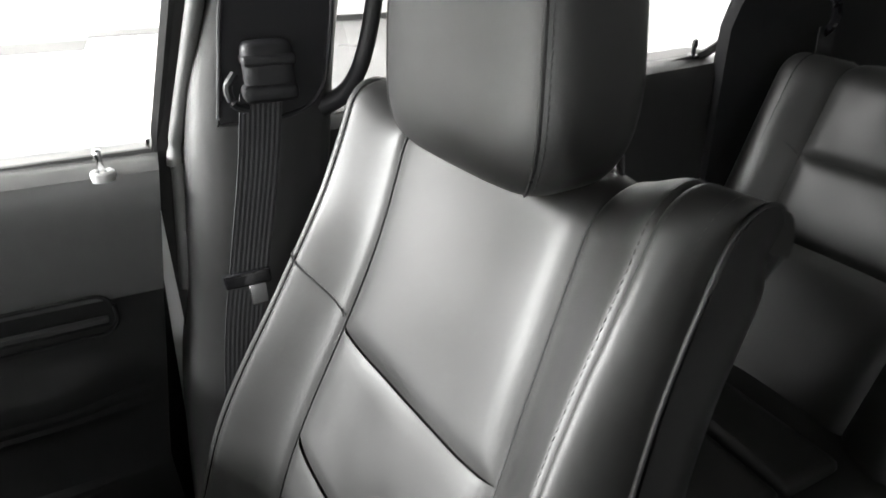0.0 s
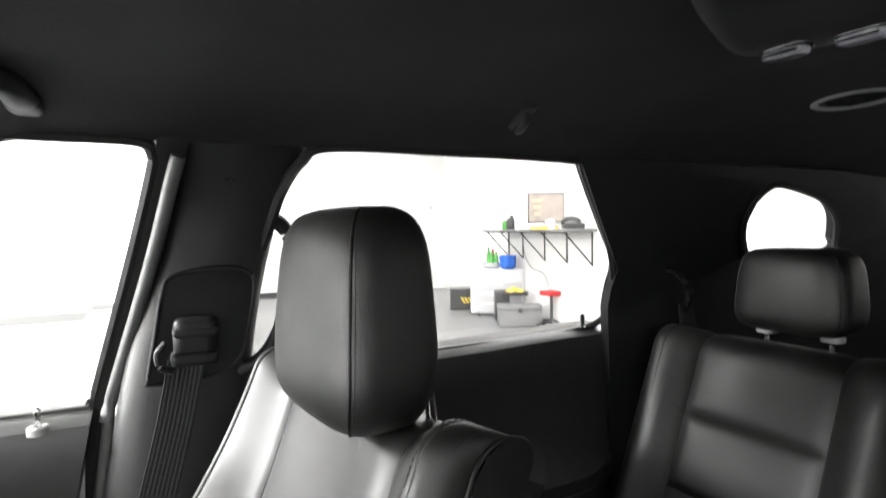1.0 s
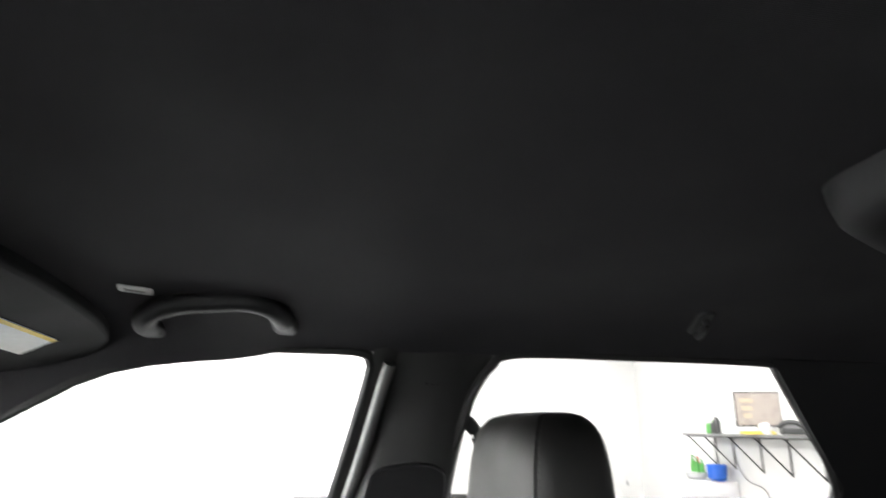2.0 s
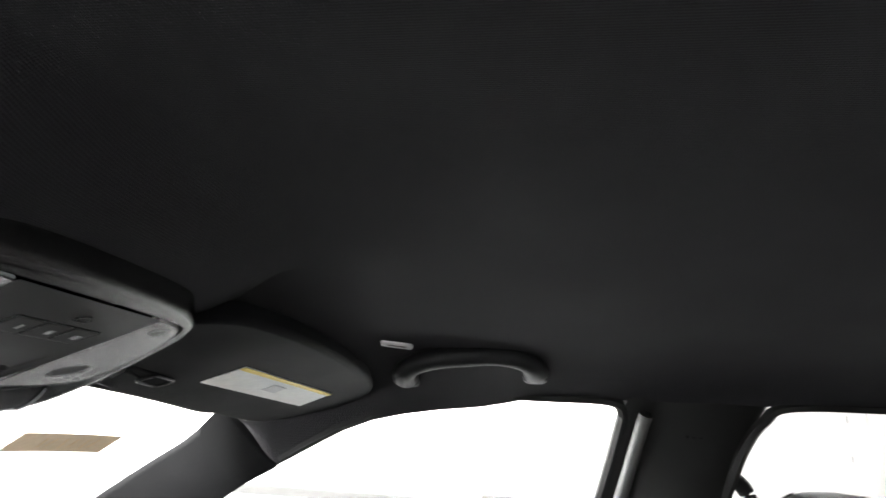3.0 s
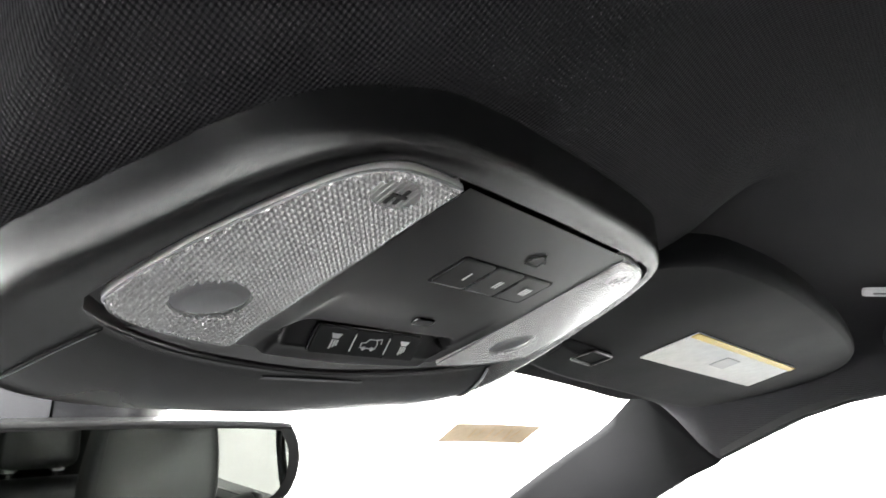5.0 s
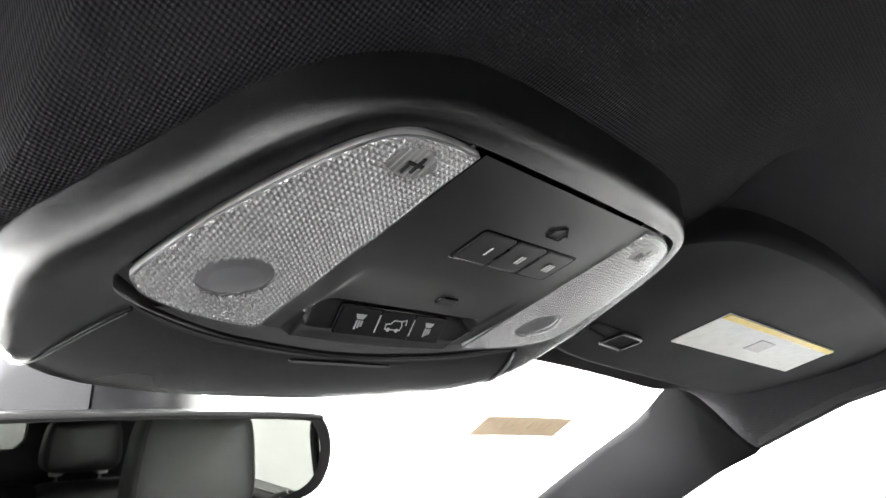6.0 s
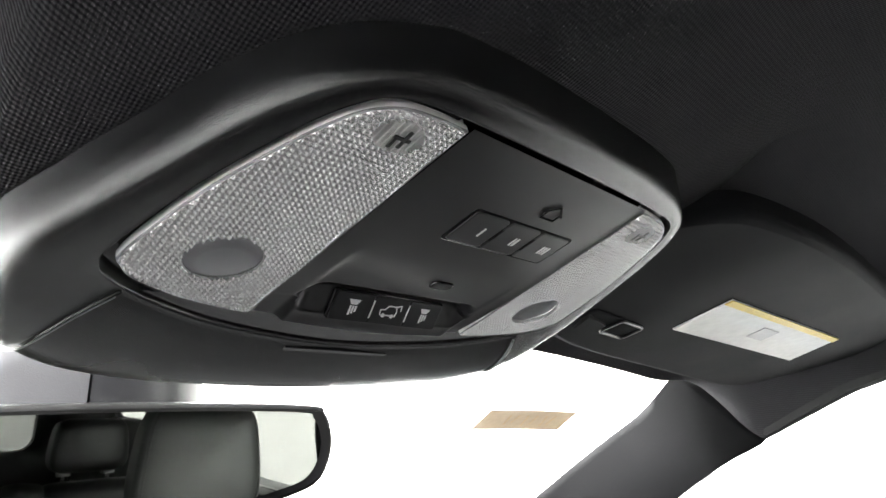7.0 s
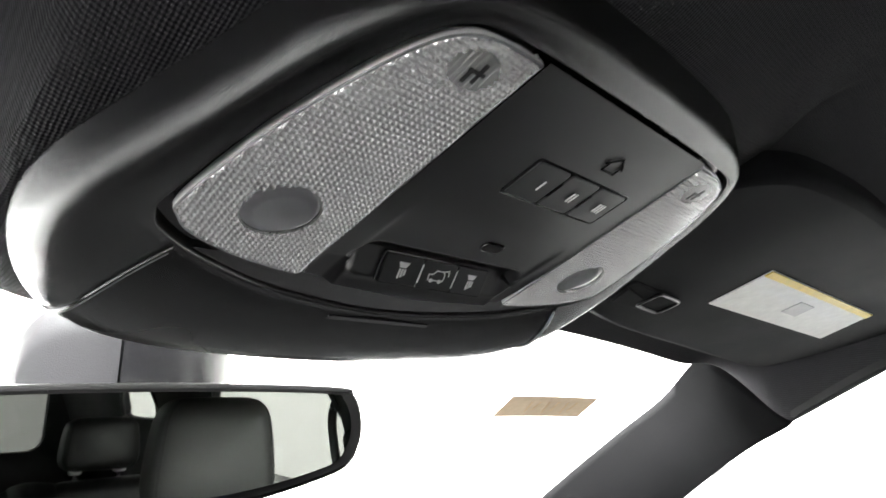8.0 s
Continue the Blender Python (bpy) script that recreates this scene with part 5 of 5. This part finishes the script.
FACE = 62.0  # the turn that brings a front to the car
shelf = thing("wall_shelf", "long dark grey shelf on triangular wall brackets", "shelf", place=by_wall(1.5, 0.0, 1.38))
part("board", turned_box((3.15, 0.46, 0.035), by_wall(1.55, 0.23, 1.385), WALL_TURN, 0.004), GREYBOX, shelf)
for along in (0.10, 0.80, 1.53, 2.37, 3.0):
    b = part("bracket", tube([by_wall(along, 0.012, 1.37), by_wall(along, 0.012, 0.93)], 0.012, 6), STEEL, shelf)
    part("strut", tube([by_wall(along, 0.012, 0.94), by_wall(along, 0.40, 1.36)], 0.010, 6), STEEL, b)
    part("arm", tube([by_wall(along, 0.012, 1.36), by_wall(along, 0.43, 1.36)], 0.010, 6), STEEL, b)

monitor = thing("computer_monitor", "thin-framed computer monitor with a dim screen on the shelf", "monitor", place=(6.5, -5.13, 1.405))
part("frame", turned_box((0.52, 0.03, 0.42), (6.5, -5.13, 1.70), FACE, 0.006), STEEL, monitor)
part("screen", turned_box((0.48, 0.006, 0.38), Vector((6.5, -5.13, 1.70)) + Vector((-0.88, 0.47, 0)) * 0.016, FACE, 0.0), SCREEN, monitor)
for k in range(3):
    part("screen_block", turned_box((0.15 - 0.03 * k, 0.004, 0.05), Vector((6.5, -5.13, 1.80 - 0.09 * k)) + Vector((-0.88, 0.47, 0)) * 0.020 + Vector((0.47, 0.88, 0)) * 0.12, FACE, 0.0), DARKINK, monitor)
part("foot", turned_box((0.24, 0.18, 0.015), (6.5, -5.13, 1.412), FACE, 0.004), STEEL, monitor)
part("neck", tube([(6.52, -5.14, 1.415), (6.52, -5.14, 1.55)], 0.025, 10), STEEL, monitor)


def jar(name, label, category, x, y, z, r, h, mat, cap=None):
    t = thing(name, label, category, place=(x, y, z))
    part("body", turned(x, y, [(r * 0.92, z), (r, z + 0.01), (r, z + h * 0.8), (r * 0.8, z + h)], 18), mat, t)
    if cap:
        part("cap", turned(x, y, [(r * 0.5, z + h), (r * 0.5, z + h * 1.2), (r * 0.4, z + h * 1.22)], 14), cap, t)
    return t


jar("cup", "white paper cup beside the monitor", "cup", 6.28, -5.0, 1.403, 0.045, 0.12, MARK)
jar("cup", "white paper cup on the shelf", "cup", 6.08, -4.90, 1.403, 0.045, 0.13, MARK)
jar("spray_bottle", "green spray bottle on the shelf", "bottle", 7.78, -5.28, 1.403, 0.05, 0.14, GREEN, MARK)
jar("bottle", "black bottle on the shelf", "bottle", 7.48, -5.20, 1.403, 0.05, 0.18, STEEL, STEEL)
jar("bottle", "dark bottle at the shelf's end", "bottle", 7.62, -5.24, 1.403, 0.04, 0.15, STEEL, GREEN)
pad = thing("yellow_notepad", "yellow notepad lying on the shelf", "notepad", place=(6.25, -4.90, 1.403))
part("sheet", turned_box((0.36, 0.16, 0.035), (6.22, -4.88, 1.421), FACE, 0.004), YELLOW, pad)
phone = thing("desk_phone", "black desk phone with its receiver on the shelf", "phone", place=(5.62, -4.88, 1.403))
part("base", turned_box((0.26, 0.20, 0.07), (5.62, -4.88, 1.44), FACE, 0.02), STEEL, phone)
part("receiver", tube(curve([(5.50, -4.90, 1.49), (5.56, -4.86, 1.53), (5.64, -4.80, 1.53), (5.70, -4.76, 1.48)], 12), 0.028, 10), STEEL, phone)
case = thing("dark_bag", "small dark bag on the shelf", "bag", place=(5.75, -5.02, 1.403))
part("body", turned_box((0.22, 0.14, 0.13), (5.80, -5.02, 1.47), FACE, 0.045), GREYBOX, case)

cart = thing("drawer_cart", "translucent plastic drawer cart with four drawers", "drawer unit", place=(8.12, -5.32, 0.0))
part("carcass", turned_box((0.86, 0.40, 0.72), (8.16, -5.34, 0.40), FACE, 0.015), MARK, cart)
for k in range(4):
    d = part("drawer", turned_box((0.78, 0.04, 0.145), Vector((8.16, -5.34, 0.13 + 0.175 * k)) + Vector((-0.88, 0.47, 0)) * 0.205, FACE, 0.012), DRAWER if k < 3 else REFLECTOR, cart)
    part("handle", turned_box((0.16, 0.02, 0.022), Vector((8.16, -5.34, 0.16 + 0.175 * k)) + Vector((-0.88, 0.47, 0)) * 0.235, FACE, 0.005), MARK, d)
for sx in (-0.3, 0.3):
    part("caster", turned(8.16 + 0.47 * sx - 0.1, -5.34 + 0.88 * sx + 0.05, [(0.025, 0.0), (0.03, 0.02), (0.02, 0.045)]), STEEL, cart)
basket = thing("blue_basket", "blue plastic basket on the drawer cart", "basket", place=(7.95, -5.40, 0.76))
part("body", turned(7.93, -5.42, [(0.09, 0.762), (0.13, 0.80), (0.14, 0.98), (0.12, 0.985)], 20), BLUE, basket)
plant = thing("green_bottles", "green and orange spray bottles in a bowl on the cart", "bottles", place=(8.18, -5.28, 0.76))
part("bowl", turned(8.22, -5.28, [(0.10, 0.762), (0.15, 0.80), (0.16, 0.86)], 18), DRAWER, plant)
for k, mat in enumerate((GREEN, GREEN, RED, GREEN)):
    part("bottle", turned(8.15 + 0.05 * k, -5.33 + 0.05 * (k % 2), [(0.035, 0.80), (0.038, 0.96), (0.012, 1.0 + 0.02 * k), (0.02, 1.04 + 0.02 * k)], 12), mat, plant)

crate = thing("storage_crate", "black open crate with yellow stripes on the floor", "crate", place=(9.03, -5.18, 0.0))
for size, off in (((0.46, 0.02, 0.36), (0, -0.16)), ((0.46, 0.02, 0.36), (0, 0.16)), ((0.02, 0.32, 0.36), (-0.22, 0)), ((0.02, 0.32, 0.36), (0.22, 0))):
    m = pose(9.03, -5.18, 0, 0, 0, FACE)
    part("side", turned_box(size, m @ Vector((off[0], off[1], 0.19)), FACE, 0.006), STEEL, crate)
part("rim", turned_box((0.50, 0.36, 0.03), (9.03, -5.18, 0.375), FACE, 0.01), GREYBOX, crate)
for k in range(3):
    part("stripe", box((0.03, 0.004, 0.12), tuple(pose(9.03, -5.18, 0, 0, 0, FACE) @ Vector((-0.12 + 0.06 * k, 0.173, 0.17))), 0, 1, (pose(0, 0, 0, 0, 0, FACE) @ pose(0, 0, 0, 0, 30, 0)).to_3x3()), YELLOW, crate)

tower = thing("black_case", "tall black case beside the drawer cart", "case", place=(7.55, -5.05, 0.0))
part("body", turned_box((0.22, 0.30, 0.46), (7.56, -5.06, 0.23), FACE, 0.02), STEEL, tower)
part("lid", turned_box((0.40, 0.30, 0.05), (7.42, -5.20, 0.42), FACE, 0.01), STEEL, tower)
rag = thing("yellow_cloth", "crumpled yellow cloth on the black case", "cloth", place=(7.40, -5.20, 0.45))
def crumple(u, v):
    x, y = (u - 0.5) * 0.30, (v - 0.5) * 0.22
    return Vector((7.40 + 0.47 * x - 0.88 * y, -5.20 + 0.88 * x + 0.47 * y, 0.455 + 0.05 * noise.noise(Vector((x * 18, y * 18, 3))) + 0.05 * math.sin(u * 3.14) * math.sin(v * 3.14)))


part("sheet", grid(crumple, 14, 12), YELLOW, rag, thick=0.004)
chest = thing("tool_box", "low grey plastic tool box on the floor", "tool box", place=(6.95, -5.02, 0.0))
part("body", turned_box((0.62, 0.34, 0.24), (7.0, -5.0, 0.12), FACE, 0.02), GREYBOX, chest)
part("lid", turned_box((0.64, 0.36, 0.07), (7.0, -5.0, 0.275), FACE, 0.02), GREYBOX, chest)
part("latch", turned_box((0.06, 0.02, 0.06), Vector((7.0, -5.0, 0.24)) + Vector((-0.88, 0.47, 0)) * 0.185, FACE, 0.006), STEEL, chest)

stool = thing("rolling_stool", "low rolling stool with a round red seat", "stool", place=(6.66, -5.33, 0.0))
part("seat", turned(6.66, -5.33, [(0.15, 0.455), (0.172, 0.465), (0.175, 0.505), (0.16, 0.52), (0.05, 0.523)], 26), RED, stool)
part("post", turned(6.66, -5.33, [(0.024, 0.08), (0.024, 0.455)], 12), STEEL, stool)
for k in range(5):
    a = 2 * math.pi * k / 5
    leg = part("leg", tube([(6.66, -5.33, 0.09), (6.66 + 0.20 * math.cos(a), -5.33 + 0.20 * math.sin(a), 0.06)], 0.016, 8), STEEL, stool)
    part("caster", turned(6.66 + 0.20 * math.cos(a), -5.33 + 0.20 * math.sin(a), [(0.02, 0.0), (0.026, 0.02), (0.022, 0.05)], 12), STEEL, leg)
cable = thing("power_cable", "thin grey cable hanging from the shelf", "cable", place=by_wall(1.2, 0.05, 1.36))
part("line", tube(curve([by_wall(2.3, 0.05, 1.36), by_wall(2.2, 0.05, 1.0), by_wall(1.9, 0.06, 0.80), by_wall(1.5, 0.05, 0.74), by_wall(1.3, 0.05, 0.55), by_wall(1.25, 0.03, 0.40)], 40), 0.007, 6), GREYBOX, cable)
utility = thing("utility_door", "white flush door with grey hinges on the far wall", "door", place=(12.7, -5.9, 0.0))
part("leaf", box((0.05, 0.92, 2.1), (12.70, -5.85, 1.06), 0.006), WALLPAINT, utility)
for z in (0.35, 1.2, 1.95):
    part("hinge", box((0.03, 0.03, 0.12), (12.67, -6.34, z), 0.004), REFLECTOR, utility)
part("lever", tube([(12.67, -5.45, 1.02), (12.63, -5.45, 1.02), (12.63, -5.56, 1.02)], 0.010, 8), REFLECTOR, utility)
plug = thing("wall_switch", "small grey switch plate on the far wall", "switch", place=(12.8, -3.4, 2.2))
part("plate", box((0.03, 0.16, 0.06), (12.775, -3.4, 2.35), 0.006), REFLECTOR, plug)
base = part("baseboard", loft([[Vector((12.69 + 0.0205 * (y + 6.7), y, 0)), Vector((12.66 + 0.0205 * (y + 6.7), y, 0)), Vector((12.66 + 0.0205 * (y + 6.7), y, 0.11)), Vector((12.69 + 0.0205 * (y + 6.7), y, 0.12))] for y in (-5.3, -0.4)]), STEEL)
tagged(base, "dark grey baseboard along the far garage wall", "baseboard", kind="structure")

# mid grey, darker than the floor; also on the platform's deck
BAND = material("mid_grey_matt", (0.052, 0.051, 0.051), 0.7, vary=0.2, scale=1.2)
tagged(part("floor_band", box((1.3, 6.4, 0.008), (11.75, 4.0, 0.004)), BAND), "grey band on the floor along the far garage wall", "floor paint", kind="structure")
sill = thing("low_platform", "low pale grey platform on the floor by the far wall", "platform", place=(12.2, 0.15, 0))
part("deck", box((0.9, 1.25, 0.022), (12.2, 0.13, 0.105), 0.006), BAND, sill)
part("side", box((0.86, 1.21, 0.094), (12.2, 0.13, 0.047), 0.006), GREYTAG, sill)

# ---------------------------------------------------------------- second row details
for dx in (-0.06, 0.06):
    part("headrest_post", tube([(0.43 + dx, -1.155, 1.17), (0.43 + dx, -1.155, 1.25)], 0.006, 10), CHROME, rear)
    part("post_collar", slab(rounded(0.036, 0.026, 0.009), 0.010, 0.003, Matrix.Translation((0.43 + dx, -1.155, 1.208))), GREYTAG, rear)
part("cross_seam", tube([rear_back.lifted(0.137 + 0.085 * k / 16, 0.018 + 0.040 * (k / 16) ** 0.8, 0.0008) for k in range(17)], 0.0016, 6), LEATHER_SIDE, rear)
for a in (0.195,):
    line = [rear_back.place(a, -0.40 + 0.62 * k / 50) + Vector((0, 0.001, 0.001)) for k in range(51)]
    part("seam", tube(line, 0.0016, 6), LEATHER_SIDE, rear)
guide = thing("rear_belt_guide", "black belt guide loop on the rear pillar", "belt guide", place=(0.62, -1.10, 1.27))
part("loop", tube(curve([(0.66, -1.075, 1.320), (0.640, -1.085, 1.312), (0.628, -1.10, 1.285), (0.632, -1.11, 1.255), (0.65, -1.11, 1.235)], 20), 0.008, 8), GLOSSY, guide)
part("strap", loft([[Vector((x, y - 0.022, z)), Vector((x, y + 0.022, z))] for x, y, z in curve([(0.640, -1.11, 1.25), (0.645, -1.13, 1.15), (0.65, -1.15, 1.0)], 10)], False, False), WEB, guide, thick=0.0015)
mid_back = Back(Vector((0.0, -1.06, 1.03)), Vector((1, 0, 0)), Vector((0, -math.sin(radians(20)), math.cos(radians(20)))), Vector((0, math.cos(radians(20)), math.sin(radians(20)))), 0.10, 0.19, lambda h: 0.015, lambda a: 0.18 + 0.0 * a, None)
middle_seat = thing("middle_seat", "black leather centre seat with a folding armrest panel", "car seat", "second row seats", place=(0.0, -1.0, 0.42))
for h0, h1 in ((-0.45, -0.02), (-0.02, 0.25)):
    part("back_panel", mid_back.panel((straight((-0.10, -0.10), (h0, h1)), straight((0.10, 0.10), (h0, h1))), 20, 24, 0.006, 0.02, 0.006), LEATHER, middle_seat)
for s in (-1, 1):
    part("side_panel", mid_back.panel((straight((s * 0.10, s * 0.10), (-0.45, 0.25)), straight((s * 0.188, s * 0.188), (-0.45, 0.25))), 14, 40, 0.003, 0.012, 0.005), LEATHER, middle_seat)
part("seat_cushion", box((0.38, 0.46, 0.16), (0.0, -0.78, 0.60), 0.05, 4), LEATHER, middle_seat)
copy_thing(rear, Matrix.Translation((-0.45, -1.0, 0.42)) @ Matrix.Diagonal((-1, 1, 1, 1)))
